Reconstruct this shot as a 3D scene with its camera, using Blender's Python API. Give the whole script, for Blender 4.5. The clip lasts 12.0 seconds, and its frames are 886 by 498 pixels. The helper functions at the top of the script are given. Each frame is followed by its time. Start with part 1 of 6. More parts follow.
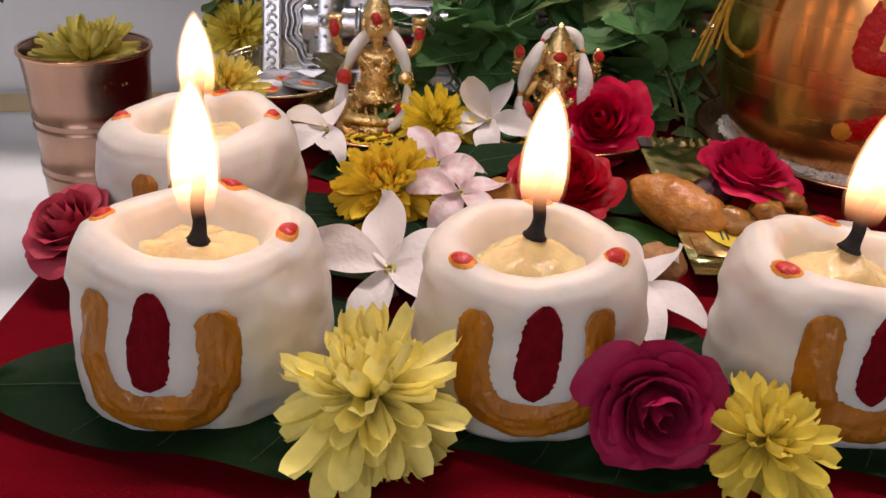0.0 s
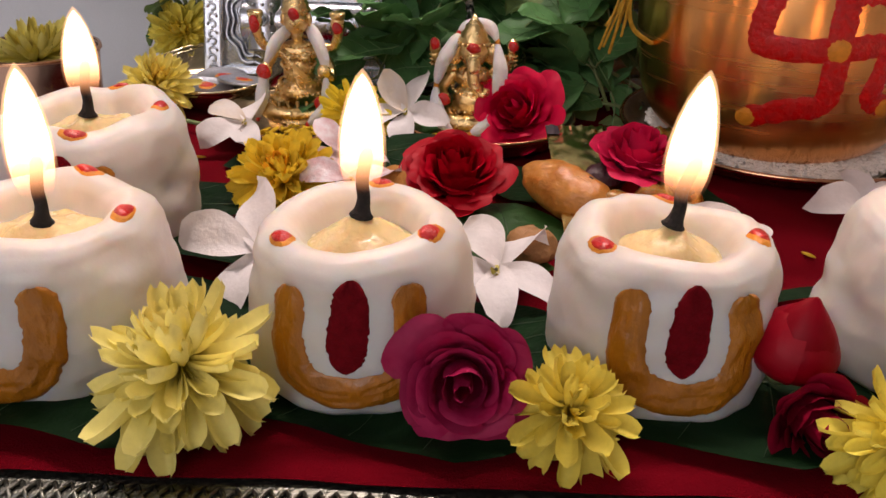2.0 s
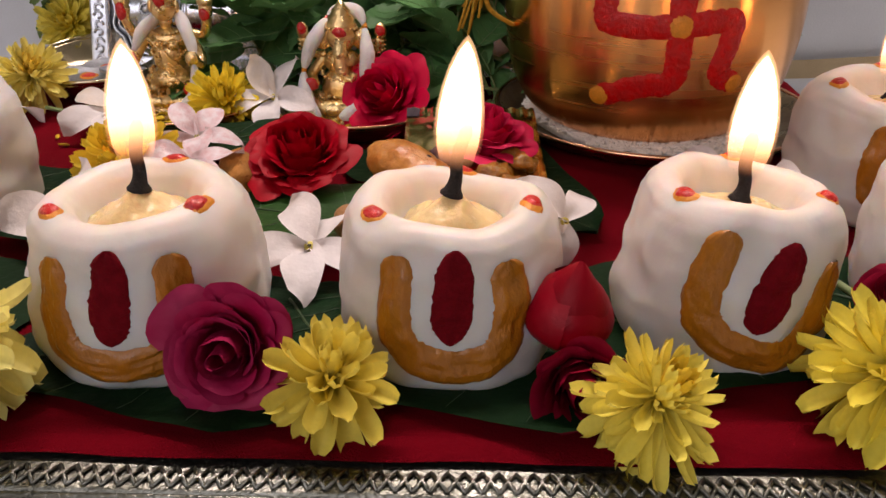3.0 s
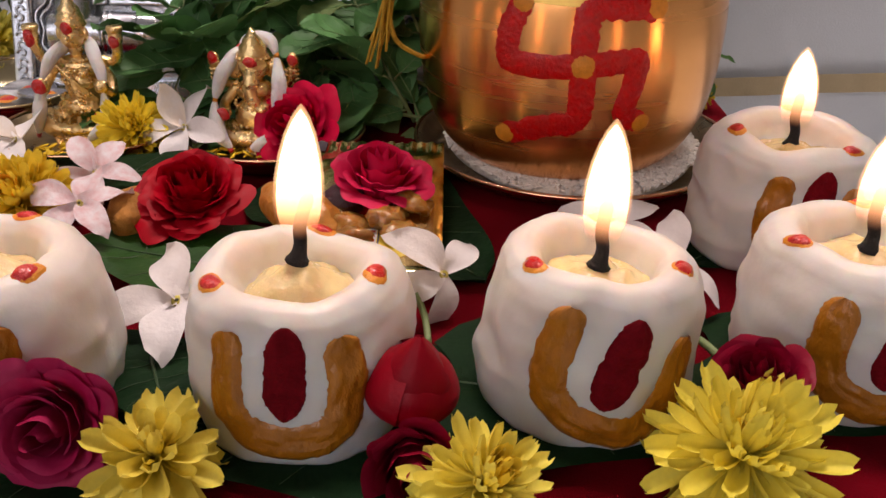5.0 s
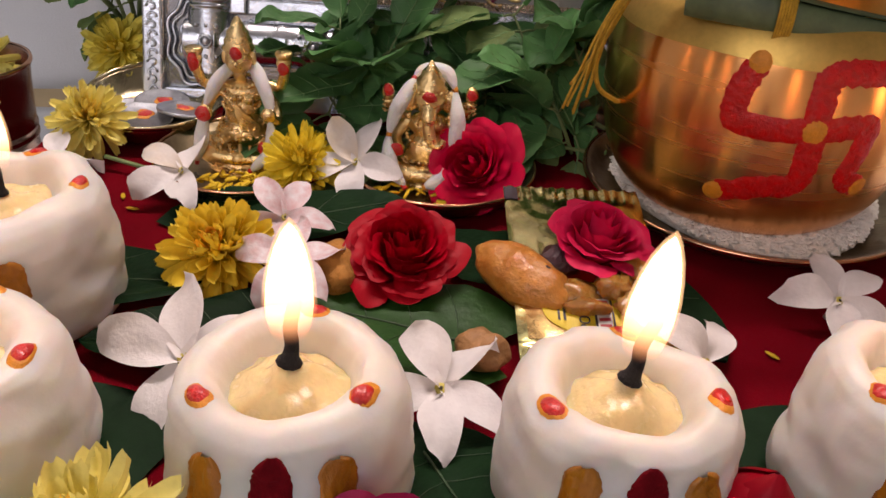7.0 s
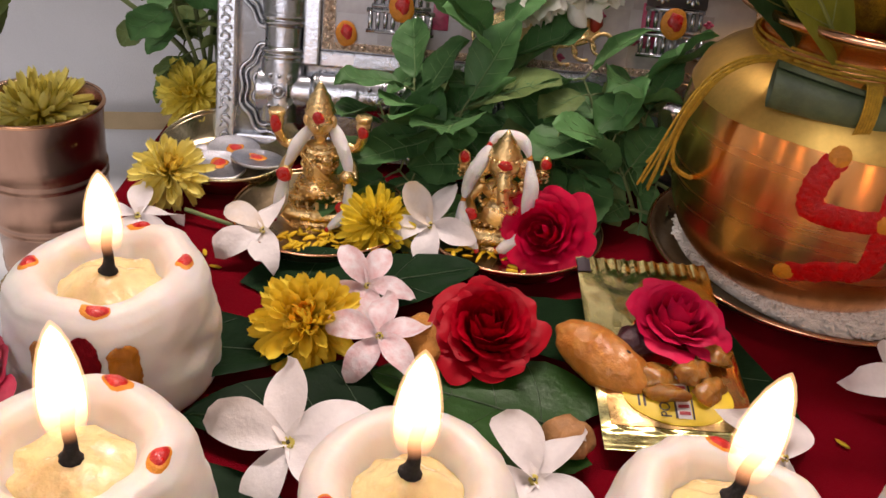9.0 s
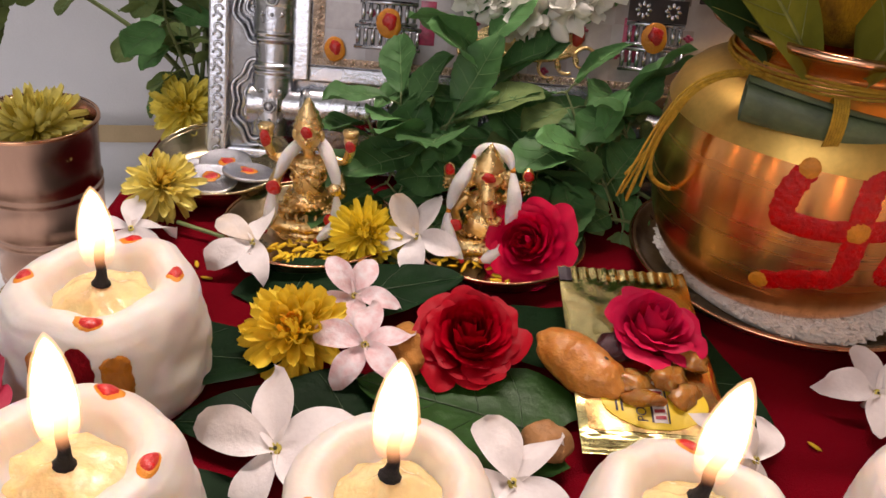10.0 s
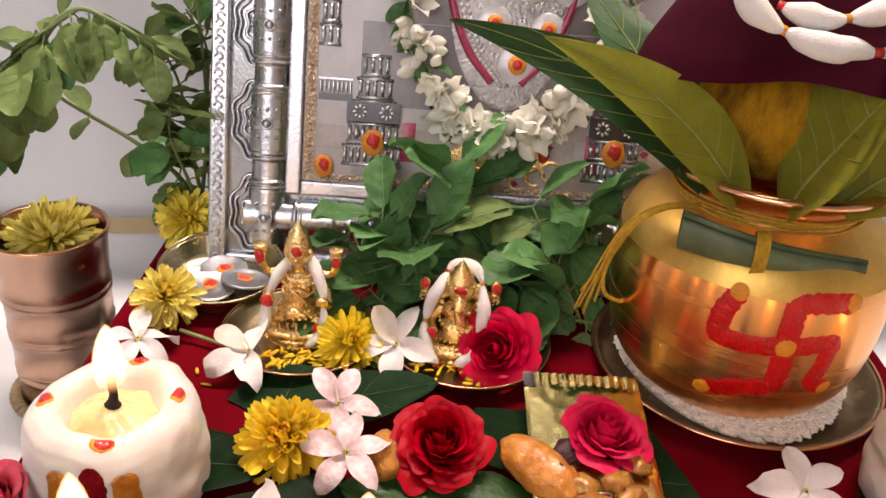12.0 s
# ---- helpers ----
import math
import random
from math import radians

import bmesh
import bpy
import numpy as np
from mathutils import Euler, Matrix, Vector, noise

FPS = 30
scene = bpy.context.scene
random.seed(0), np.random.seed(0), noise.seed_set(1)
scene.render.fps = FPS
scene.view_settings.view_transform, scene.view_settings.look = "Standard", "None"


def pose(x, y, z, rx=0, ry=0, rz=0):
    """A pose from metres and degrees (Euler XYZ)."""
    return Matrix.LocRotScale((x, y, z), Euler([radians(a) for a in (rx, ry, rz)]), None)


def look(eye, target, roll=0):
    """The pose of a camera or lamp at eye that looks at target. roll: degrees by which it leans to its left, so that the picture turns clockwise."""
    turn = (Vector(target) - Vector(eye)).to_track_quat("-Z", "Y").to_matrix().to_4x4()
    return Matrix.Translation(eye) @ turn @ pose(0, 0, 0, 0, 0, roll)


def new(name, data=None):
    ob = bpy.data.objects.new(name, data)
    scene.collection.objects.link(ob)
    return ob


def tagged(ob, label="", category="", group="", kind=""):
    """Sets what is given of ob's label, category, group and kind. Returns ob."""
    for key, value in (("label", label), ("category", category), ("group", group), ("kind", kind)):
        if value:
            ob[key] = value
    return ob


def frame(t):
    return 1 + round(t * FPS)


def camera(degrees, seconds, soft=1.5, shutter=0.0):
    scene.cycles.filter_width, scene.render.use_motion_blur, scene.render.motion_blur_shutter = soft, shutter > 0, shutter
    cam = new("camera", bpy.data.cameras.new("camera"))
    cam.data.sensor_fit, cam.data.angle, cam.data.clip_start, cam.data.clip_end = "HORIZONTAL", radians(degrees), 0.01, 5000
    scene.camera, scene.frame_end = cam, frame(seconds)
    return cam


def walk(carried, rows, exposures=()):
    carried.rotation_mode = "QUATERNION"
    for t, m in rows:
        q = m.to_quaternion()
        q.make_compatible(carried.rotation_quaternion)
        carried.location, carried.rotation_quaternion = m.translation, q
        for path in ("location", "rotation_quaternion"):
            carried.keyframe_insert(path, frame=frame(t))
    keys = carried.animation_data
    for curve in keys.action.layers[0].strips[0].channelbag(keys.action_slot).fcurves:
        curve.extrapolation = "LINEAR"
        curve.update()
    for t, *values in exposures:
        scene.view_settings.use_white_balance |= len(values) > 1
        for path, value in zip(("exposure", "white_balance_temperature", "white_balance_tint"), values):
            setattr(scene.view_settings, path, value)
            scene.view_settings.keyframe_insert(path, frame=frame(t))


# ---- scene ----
cam = camera(53.8, 12.0)
METRES, EYE, TILT, LEAN, TURN = 0.45, 0.143, -27.4, -2.6, 0.0
ROWS = [
    (0.0, 0.0, 0.0, 0.0, 0.0, -0.0, -0.0),
    (0.5, 0.0211, -0.0106, 0.0035, 0.25, -0.09, 0.44),
    (1.0, 0.0365, -0.0106, -0.0026, 0.54, -0.02, 0.64),
    (1.5, 0.0866, -0.0099, -0.0143, 1.39, 0.24, 0.42),
    (2.0, 0.1218, -0.0114, -0.0149, 2.64, 0.25, 0.46),
    (2.5, 0.1991, -0.0113, -0.0282, 2.17, 0.49, 0.89),
    (3.0, 0.2448, -0.0043, -0.0352, 2.25, 0.41, 1.34),
    (3.5, 0.2928, 0.0093, -0.0377, 2.36, 0.32, 1.23),
    (5.5, 0.3336, 0.0176, 0.0362, 2.09, -0.97, 0.7),
    (6.0, 0.2979, 0.0267, 0.0678, 1.32, -2.05, 0.15),
    (6.5, 0.2289, 0.0322, 0.0847, 0.29, -3.04, -0.48),
    (7.0, 0.1338, 0.0385, 0.0939, 0.42, -3.32, -0.96),
    (9.0, 0.0705, 0.0188, 0.1668, 1.01, -4.27, -2.69),
    (9.5, 0.1073, 0.0029, 0.1656, 0.95, -4.04, -2.7),
    (10.0, 0.0832, -0.0027, 0.1718, 0.89, -3.78, -2.32),
    (10.5, 0.132, -0.0263, 0.1814, 1.54, -3.53, -2.31),
    (11.0, 0.1482, -0.0553, 0.2046, 1.66, -2.09, -1.93),
    (11.5, 0.1454, -0.0747, 0.2223, 1.5, -1.82, -1.79),
    (12.0, 0.1078, -0.0927, 0.2453, 0.9, -0.85, -1.88),
]
walk(cam, [(t, pose(0, 0, EYE, TILT, LEAN, TURN) @ pose(METRES * x, METRES * y, METRES * z, 90 + pitch, roll, yaw)) for t, x, y, z, yaw, pitch, roll in ROWS],
     exposures=[(0.0, 0.0, 7100, 29), (3.5, 0.05, 7100, 29), (6.0, 0.0, 7100, 29), (9.5, 0.20, 7250, 29), (10.5, 0.30, 7300, 29), (12.0, 0.68, 7600, 28)])

# ---- light and room air ----
world = bpy.data.worlds.new("sky")
world.use_nodes = True
scene.world = world
sky = world.node_tree.nodes.new("ShaderNodeTexSky")
sky.sky_type, sky.sun_disc, sky.sun_elevation, sky.sun_rotation = "NISHITA", False, radians(35), radians(200)
world.node_tree.links.new(sky.outputs[0], world.node_tree.nodes["Background"].inputs[0])
world.node_tree.nodes["Background"].inputs[1].default_value = 0.1


def area_lamp(name, m, sx, sy, watts, colour):
    data = bpy.data.lights.new(name, "AREA")
    data.shape, data.size, data.size_y, data.energy, data.color = "RECTANGLE", sx, sy, watts, colour
    ob = new(name, data)
    ob.matrix_world = m
    return ob


# Added cool area lamp for the soft front light; its window is assumed.
area_lamp("added_front_light", look((-0.7, -1.55, 1.25), (0.0, 0.6, 0.0)), 1.3, 1.3, 9, (0.74, 0.90, 1.0))
# Unseen strip lamp, added high at the back to brighten the altar's middle.
area_lamp("added_back_light", look((0.10, 0.715, 1.40), (0.10, 0.30, 0.0)), 1.2, 0.06, 19, (1.0, 0.96, 0.90))


# ---- materials ----
def mat(name, base, rough=0.5, metal=0.0, var=0.15, scale=60, bump=0.15, fine=400, sss=0.0, coat=0.0, rand=0.0,
        second=None, amount=0.5, spec=0.5, streak=None, radius=(0.6, 0.3, 0.15), trans=0.0):
    """A principled surface with grain at two scales; second: a colour for stains or patches."""
    m = bpy.data.materials.new(name)
    m.use_nodes = True
    t, nodes, link = m.node_tree, m.node_tree.nodes, m.node_tree.links.new
    p = nodes["Principled BSDF"]
    co = nodes.new("ShaderNodeTexCoord")
    mp = nodes.new("ShaderNodeMapping")
    link(co.outputs["Object"], mp.inputs[0])
    if streak:
        mp.inputs["Scale"].default_value = streak
    n1, n2 = nodes.new("ShaderNodeTexNoise"), nodes.new("ShaderNodeTexNoise")
    for n, s in ((n1, scale), (n2, fine)):
        n.inputs["Scale"].default_value, n.inputs["Detail"].default_value = s, 4
        link(mp.outputs[0], n.inputs["Vector"])
    ramp = nodes.new("ShaderNodeMapRange")
    link(n1.outputs["Fac"], ramp.inputs["Value"])
    ramp.inputs["From Min"].default_value, ramp.inputs["From Max"].default_value = 0.3, 0.7
    mix = nodes.new("ShaderNodeMix")
    mix.data_type = "RGBA"
    other = second or tuple(c * (1 - 2 * var) for c in base)
    mix.inputs["A"].default_value, mix.inputs["B"].default_value = (*base, 1), (*other, 1)
    scaled = nodes.new("ShaderNodeMath")
    scaled.operation = "MULTIPLY"
    scaled.inputs[1].default_value = amount * 2 if second else 1.0
    scaled.use_clamp = True
    link(ramp.outputs[0], scaled.inputs[0])
    link(scaled.outputs[0], mix.inputs["Factor"])
    hsv = nodes.new("ShaderNodeHueSaturation")
    link(mix.outputs["Result"], hsv.inputs["Color"])
    grain = nodes.new("ShaderNodeMapRange")
    link(n2.outputs["Fac"], grain.inputs["Value"])
    grain.inputs["To Min"].default_value, grain.inputs["To Max"].default_value = 1 - var, 1 + var
    if rand:
        info, r2, mul = nodes.new("ShaderNodeObjectInfo"), nodes.new("ShaderNodeMapRange"), nodes.new("ShaderNodeMath")
        link(info.outputs["Random"], r2.inputs["Value"])
        r2.inputs["To Min"].default_value, r2.inputs["To Max"].default_value = 1 - rand, 1 + rand
        mul.operation = "MULTIPLY"
        link(r2.outputs[0], mul.inputs[0])
        link(grain.outputs[0], mul.inputs[1])
        link(mul.outputs[0], hsv.inputs["Value"])
    else:
        link(grain.outputs[0], hsv.inputs["Value"])
    link(hsv.outputs[0], p.inputs["Base Color"])
    rr = nodes.new("ShaderNodeMapRange")
    link(n1.outputs["Fac"], rr.inputs["Value"])
    rr.inputs["To Min"].default_value, rr.inputs["To Max"].default_value = max(rough - 0.12, 0.02), min(rough + 0.12, 1)
    link(rr.outputs[0], p.inputs["Roughness"])
    p.inputs["Metallic"].default_value, p.inputs["Specular IOR Level"].default_value = metal, spec
    p.inputs["Coat Weight"].default_value = coat
    p.inputs["Coat Roughness"].default_value = 0.15
    if sss:
        p.inputs["Subsurface Weight"].default_value = sss
        p.inputs["Subsurface Radius"].default_value = radius
        p.inputs["Subsurface Scale"].default_value = 0.012
    if bump:
        b = nodes.new("ShaderNodeBump")
        b.inputs["Strength"].default_value, b.inputs["Distance"].default_value = bump, 0.001
        link(n2.outputs["Fac"], b.inputs["Height"])
        link(b.outputs[0], p.inputs["Normal"])
    if trans:
        tr, ms = nodes.new("ShaderNodeBsdfTranslucent"), nodes.new("ShaderNodeMixShader")
        link(hsv.outputs[0], tr.inputs["Color"])
        ms.inputs[0].default_value = trans
        link(p.outputs[0], ms.inputs[1])
        link(tr.outputs[0], ms.inputs[2])
        link(ms.outputs[0], nodes["Material Output"].inputs["Surface"])
    return m


def flame_mat(name, strength, low, high, tint_low, tint_high, solid):
    """Glowing gas: faint and orange at the foot, near white above."""
    m = bpy.data.materials.new(name)
    m.use_nodes = True
    nodes, link = m.node_tree.nodes, m.node_tree.links.new
    nodes.remove(nodes["Principled BSDF"])
    co, sep, rng = nodes.new("ShaderNodeTexCoord"), nodes.new("ShaderNodeSeparateXYZ"), nodes.new("ShaderNodeMapRange")
    link(co.outputs["Object"], sep.inputs[0])
    link(sep.outputs["Z"], rng.inputs["Value"])
    rng.inputs["From Min"].default_value, rng.inputs["From Max"].default_value = low, high
    rise = nodes.new("ShaderNodeMath")
    rise.operation = "POWER"
    rise.inputs[1].default_value = 2.0
    link(rng.outputs[0], rise.inputs[0])
    mix, em, tr, ms = nodes.new("ShaderNodeMix"), nodes.new("ShaderNodeEmission"), nodes.new("ShaderNodeBsdfTransparent"), nodes.new("ShaderNodeMixShader")
    mix.data_type = "RGBA"
    mix.inputs["A"].default_value, mix.inputs["B"].default_value = (*tint_low, 1), (*tint_high, 1)
    link(rng.outputs[0], mix.inputs["Factor"])
    link(mix.outputs["Result"], em.inputs[0])
    em.inputs[1].default_value = strength
    fac = nodes.new("ShaderNodeMath")
    fac.operation = "MULTIPLY"
    fac.inputs[1].default_value = solid
    link(rise.outputs[0], fac.inputs[0])
    link(fac.outputs[0], ms.inputs[0])
    link(tr.outputs[0], ms.inputs[1])
    link(em.outputs[0], ms.inputs[2])
    link(ms.outputs[0], nodes["Material Output"].inputs["Surface"])
    return m


DOUGH = mat("rice_dough", (0.68, 0.655, 0.615), 0.42, var=0.05, scale=45, bump=0.35, fine=140, sss=0.55, radius=(1.0, 0.55, 0.3))
GHEE = mat("ghee", (0.78, 0.62, 0.32), 0.25, var=0.08, scale=200, bump=0.5, fine=500, sss=0.5, coat=0.4)
CHAR = mat("charred_wick", (0.012, 0.011, 0.012), 0.9, bump=0.6, fine=1500)
OCHRE = mat("sandal_paste", (0.43, 0.150, 0.007), 0.34, var=0.14, scale=160, bump=0.8, fine=500, streak=(1, 1, 0.6), spec=0.35, coat=0.3)
CRIMSON = mat("kumkum_dry", (0.17, 0.003, 0.007), 0.9, var=0.15, scale=300, bump=0.6, fine=900, spec=0.1)
KUMKUM = mat("kumkum_wet", (0.60, 0.012, 0.008), 0.3, var=0.12, scale=300, bump=0.7, fine=900, coat=0.3)
TURMERIC = mat("turmeric_paste", (0.75, 0.27, 0.015), 0.5, var=0.12, scale=300, bump=0.5, fine=900)
FLAME = flame_mat("flame_core", 12, 0.002, 0.024, (1.0, 0.40, 0.16), (1.0, 0.60, 0.29), 1.0)
HALO = flame_mat("flame_edge", 2.6, 0.002, 0.018, (0.9, 0.35, 0.15), (1.0, 0.62, 0.30), 0.15)
CLOTH = mat("red_cotton_cloth", (0.165, 0.0010, 0.006), 0.95, var=0.14, scale=25, bump=0.6, fine=1800, spec=0.06)
WHITE_CLOTH = mat("white_cotton_cloth", (0.72, 0.75, 0.77), 0.9, var=0.05, scale=9, bump=0.3, fine=900, spec=0.2)
ZARI = mat("gold_border_cloth", (0.55, 0.42, 0.24), 0.6, var=0.1, scale=30, bump=0.4, fine=1200)
SILVER = mat("silver_sheet", (0.63, 0.66, 0.70), 0.25, metal=1.0, var=0.12, scale=30, bump=0.2, fine=500)
OLD_SILVER = mat("tarnished_silver_sheet", (0.33, 0.34, 0.30), 0.36, metal=1.0, var=0.22, scale=60, bump=0.6, fine=700, second=(0.14, 0.14, 0.11), amount=0.45)
COPPER = mat("copper_brass_kalash", (0.95, 0.44, 0.15), 0.25, metal=1.0, var=0.03, scale=20, bump=0.015, fine=300, streak=(0.3, 0.3, 6))
pn = COPPER.node_tree.nodes
tangent = pn.new("ShaderNodeTangent")
tangent.direction_type, tangent.axis = "RADIAL", "Z"
COPPER.node_tree.links.new(tangent.outputs[0], pn["Principled BSDF"].inputs["Tangent"])
pn["Principled BSDF"].inputs["Anisotropic"].default_value = 0.85
pn["Principled BSDF"].inputs["Anisotropic Rotation"].default_value = 0.25
COPPER_RIM = mat("copper_rim", (0.80, 0.42, 0.24), 0.2, metal=1.0, var=0.06, scale=30, bump=0.05)
TUMBLER = mat("worn_copper", (0.55, 0.34, 0.25), 0.24, metal=1.0, var=0.12, scale=25, bump=0.1, second=(0.36, 0.22, 0.16), amount=0.4, streak=(1, 1, 0.3))
BRASS = mat("dark_brass_plate", (0.42, 0.33, 0.20), 0.3, metal=1.0, var=0.15, scale=60, bump=0.2, second=(0.16, 0.11, 0.07), amount=0.4)
IDOL_BRASS = mat("polished_brass", (0.97, 0.74, 0.38), 0.27, metal=1.0, var=0.15, scale=120, bump=0.6, fine=700, second=(0.70, 0.45, 0.16), amount=0.3)
WALL = mat("painted_plaster", (0.70, 0.68, 0.64), 0.85, var=0.04, scale=6, bump=0.2, fine=200)
FLOOR = mat("pale_stone_floor", (0.62, 0.61, 0.60), 0.4, var=0.06, scale=8, bump=0.05, fine=120)
RICE = mat("raw_rice", (0.86, 0.84, 0.78), 0.45, var=0.06, scale=500, bump=0.1, rand=0.08)
WATER = mat("dark_water", (0.02, 0.015, 0.012), 0.05, var=0.1)


# ---- building helpers ----
def thing(name, label, category, m=None, group="", kind=""):
    ob = new(name)
    ob.empty_display_size = 0.01
    ob.matrix_world = m or Matrix()
    return tagged(ob, label, category, group, kind)


def mesh_of(name, bm, material, smooth=True):
    me = bpy.data.meshes.new(name)
    bmesh.ops.recalc_face_normals(bm, faces=bm.faces[:])
    bm.to_mesh(me)
    bm.free()
    for x in material if isinstance(material, (list, tuple)) else (material,):
        me.materials.append(x)
    if smooth:
        me.polygons.foreach_set("use_smooth", [True] * len(me.polygons))
    return me


def part(name, bm, material, parent, label="", smooth=True, m=None):
    """Links a bmesh (or a shared mesh) as one mesh object under a thing or a part."""
    me = bm if isinstance(bm, bpy.types.Mesh) else mesh_of(name, bm, material, smooth)
    ob = new(name, me)
    ob.parent = parent
    if m:
        ob.matrix_local = m
    return tagged(ob, label)


def solo(name, bm, material, label, category, m=None, group="", kind="", smooth=True):
    """A thing that is one mesh."""
    me = bm if isinstance(bm, bpy.types.Mesh) else mesh_of(name, bm, material, smooth)
    ob = new(name, me)
    if m:
        ob.matrix_world = m
    return tagged(ob, label, category, group, kind)


def grid(fn, nu, nv, bm=None, wrap=False, mi=0):
    """A sheet of quads over fn(u, v), u and v from 0 to 1."""
    bm = bm or bmesh.new()
    rows = [[bm.verts.new(fn(i / nu, j / nv)) for i in range(nu if wrap else nu + 1)] for j in range(nv + 1)]
    for a, b in zip(rows, rows[1:]):
        n = len(a)
        for i in range(n if wrap else n - 1):
            f = bm.faces.new((a[i], a[(i + 1) % n], b[(i + 1) % n], b[i]))
            f.material_index = mi
    return bm


def lathe(profile, seg=48, warp=None, bm=None, mi=0, cap=True):
    """Turns (radius, height) pairs round the z axis; warp(angle, r, z) gives a changed (r, z)."""
    bm = bm or bmesh.new()
    rings = []
    for r, z in profile:
        ring = []
        for i in range(seg):
            a = 2 * math.pi * i / seg
            rr, zz = warp(a, r, z) if warp else (r, z)
            ring.append(bm.verts.new((rr * math.cos(a), rr * math.sin(a), zz)))
        rings.append(ring)
    for a, b in zip(rings, rings[1:]):
        for i in range(seg):
            bm.faces.new((a[i], a[(i + 1) % seg], b[(i + 1) % seg], b[i])).material_index = mi
    if cap:
        for ring in (rings[0], rings[-1]):
            bm.faces.new(ring).material_index = mi
    return bm


def tube(points, radius, sides=8, bm=None, mi=0):
    """A round bar along points; radius: a number or one a point."""
    bm = bm or bmesh.new()
    pts = [Vector(p) for p in points]
    rad = radius if isinstance(radius, (list, tuple)) else [radius] * len(pts)
    rings, up = [], Vector((0.13, 0.27, 0.95))
    for k, p in enumerate(pts):
        d = (pts[min(k + 1, len(pts) - 1)] - pts[max(k - 1, 0)]).normalized()
        x = d.cross(up)
        x = x.normalized() if x.length > 1e-4 else Vector((1, 0, 0))
        up = x.cross(d)
        rings.append([bm.verts.new(p + rad[k] * (math.cos(q) * x + math.sin(q) * up)) for q in (2 * math.pi * i / sides for i in range(sides))])
    for a, b in zip(rings, rings[1:]):
        for i in range(sides):
            bm.faces.new((a[i], a[(i + 1) % sides], b[(i + 1) % sides], b[i])).material_index = mi
    bm.faces.new(rings[0]).material_index = mi
    bm.faces.new(rings[-1]).material_index = mi
    return bm


def curve_points(keys, n=12):
    """Points on a smooth line through the keys."""
    k = [Vector(p) for p in keys]
    k = [2 * k[0] - k[1]] + k + [2 * k[-1] - k[-2]]
    out = []
    for i in range(1, len(k) - 2):
        for s in range(n):
            t = s / n
            out.append(0.5 * (2 * k[i] + (k[i + 1] - k[i - 1]) * t + (2 * k[i - 1] - 5 * k[i] + 4 * k[i + 1] - k[i + 2]) * t * t
                              + (3 * k[i] - k[i - 1] - 3 * k[i + 1] + k[i + 2]) * t ** 3))
    return out + [k[-2]]


def lump(centre, size, bm=None, rough=0.0, seed=0, turn=None, seg=14, mi=0, freq=60):
    """An uneven rounded lump."""
    bm = bm or bmesh.new()
    rot = Euler([radians(a) for a in turn]).to_matrix() if turn else Matrix.Identity(3)

    def at(u, v):
        a, b = 2 * math.pi * u, math.pi * (v - 0.5) * 0.998
        d = Vector((math.cos(a) * math.cos(b), math.sin(a) * math.cos(b), math.sin(b)))
        k = 1 + rough * noise.noise(Vector((d.x * size[0], d.y * size[1], d.z * size[2])) * freq + Vector((seed, seed * 2.3, 0)))
        return Vector(centre) + rot @ Vector((d.x * size[0], d.y * size[1], d.z * size[2])) * k
    return grid(at, seg, max(seg // 2, 5), bm, True, mi)


def box(x0, y0, z0, x1, y1, z1, bm=None, bevel=0.0, mi=0):
    bm = bm or bmesh.new()
    m = Matrix.Translation(((x0 + x1) / 2, (y0 + y1) / 2, (z0 + z1) / 2)) @ Matrix.Diagonal((x1 - x0, y1 - y0, z1 - z0, 1))
    vs = bmesh.ops.create_cube(bm, size=1, matrix=m)["verts"]
    es = list({e for v in vs for e in v.link_edges})
    for f in {f for v in vs for f in v.link_faces}:
        f.material_index = mi
    if bevel:
        bmesh.ops.bevel(bm, geom=es, offset=bevel, segments=2, affect="EDGES", profile=0.6)
    return bm


# ---- room ----
FLOOR_Z = -0.105
solo("floor", box(-2.2, -1.8, FLOOR_Z - 0.05, 2.2, 0.9, FLOOR_Z), FLOOR, "pale polished stone floor under the low stool", "floor", kind="structure", smooth=False)
# Unseen walls and ceiling, added to close the room for bounces and reflections.
solo("wall_north", box(-2.2, 0.75, FLOOR_Z, 2.2, 0.9, 2.5), WALL, "unseen pale plaster wall added behind the white cloth", "wall", kind="structure", smooth=False)
solo("wall_west", box(-2.3, -1.8, FLOOR_Z, -2.2, 0.9, 2.5), WALL, "unseen pale plaster wall added for bounced light", "wall", kind="structure", smooth=False)
solo("wall_east", box(2.2, -1.8, FLOOR_Z, 2.3, 0.9, 2.5), WALL, "unseen pale plaster wall added for bounced light", "wall", kind="structure", smooth=False)
# The opening behind the camera is assumed, to go with the front lamp.
bm = box(-2.2, -1.8, FLOOR_Z, -1.4, -1.7, 2.5)
for b in ((0.0, -1.8, FLOOR_Z, 2.2, -1.7, 2.5), (-1.4, -1.8, FLOOR_Z, 0.0, -1.7, 0.6), (-1.4, -1.8, 1.9, 0.0, -1.7, 2.5)):
    box(*b, bm)
solo("wall_south", bm, WALL, "unseen pale plaster wall with an assumed window opening", "wall", kind="structure", smooth=False)
solo("ceiling", box(-2.3, -1.8, 2.5, 2.3, 0.9, 2.6), WALL, "unseen plain ceiling added for bounced light", "ceiling", kind="structure", smooth=False)


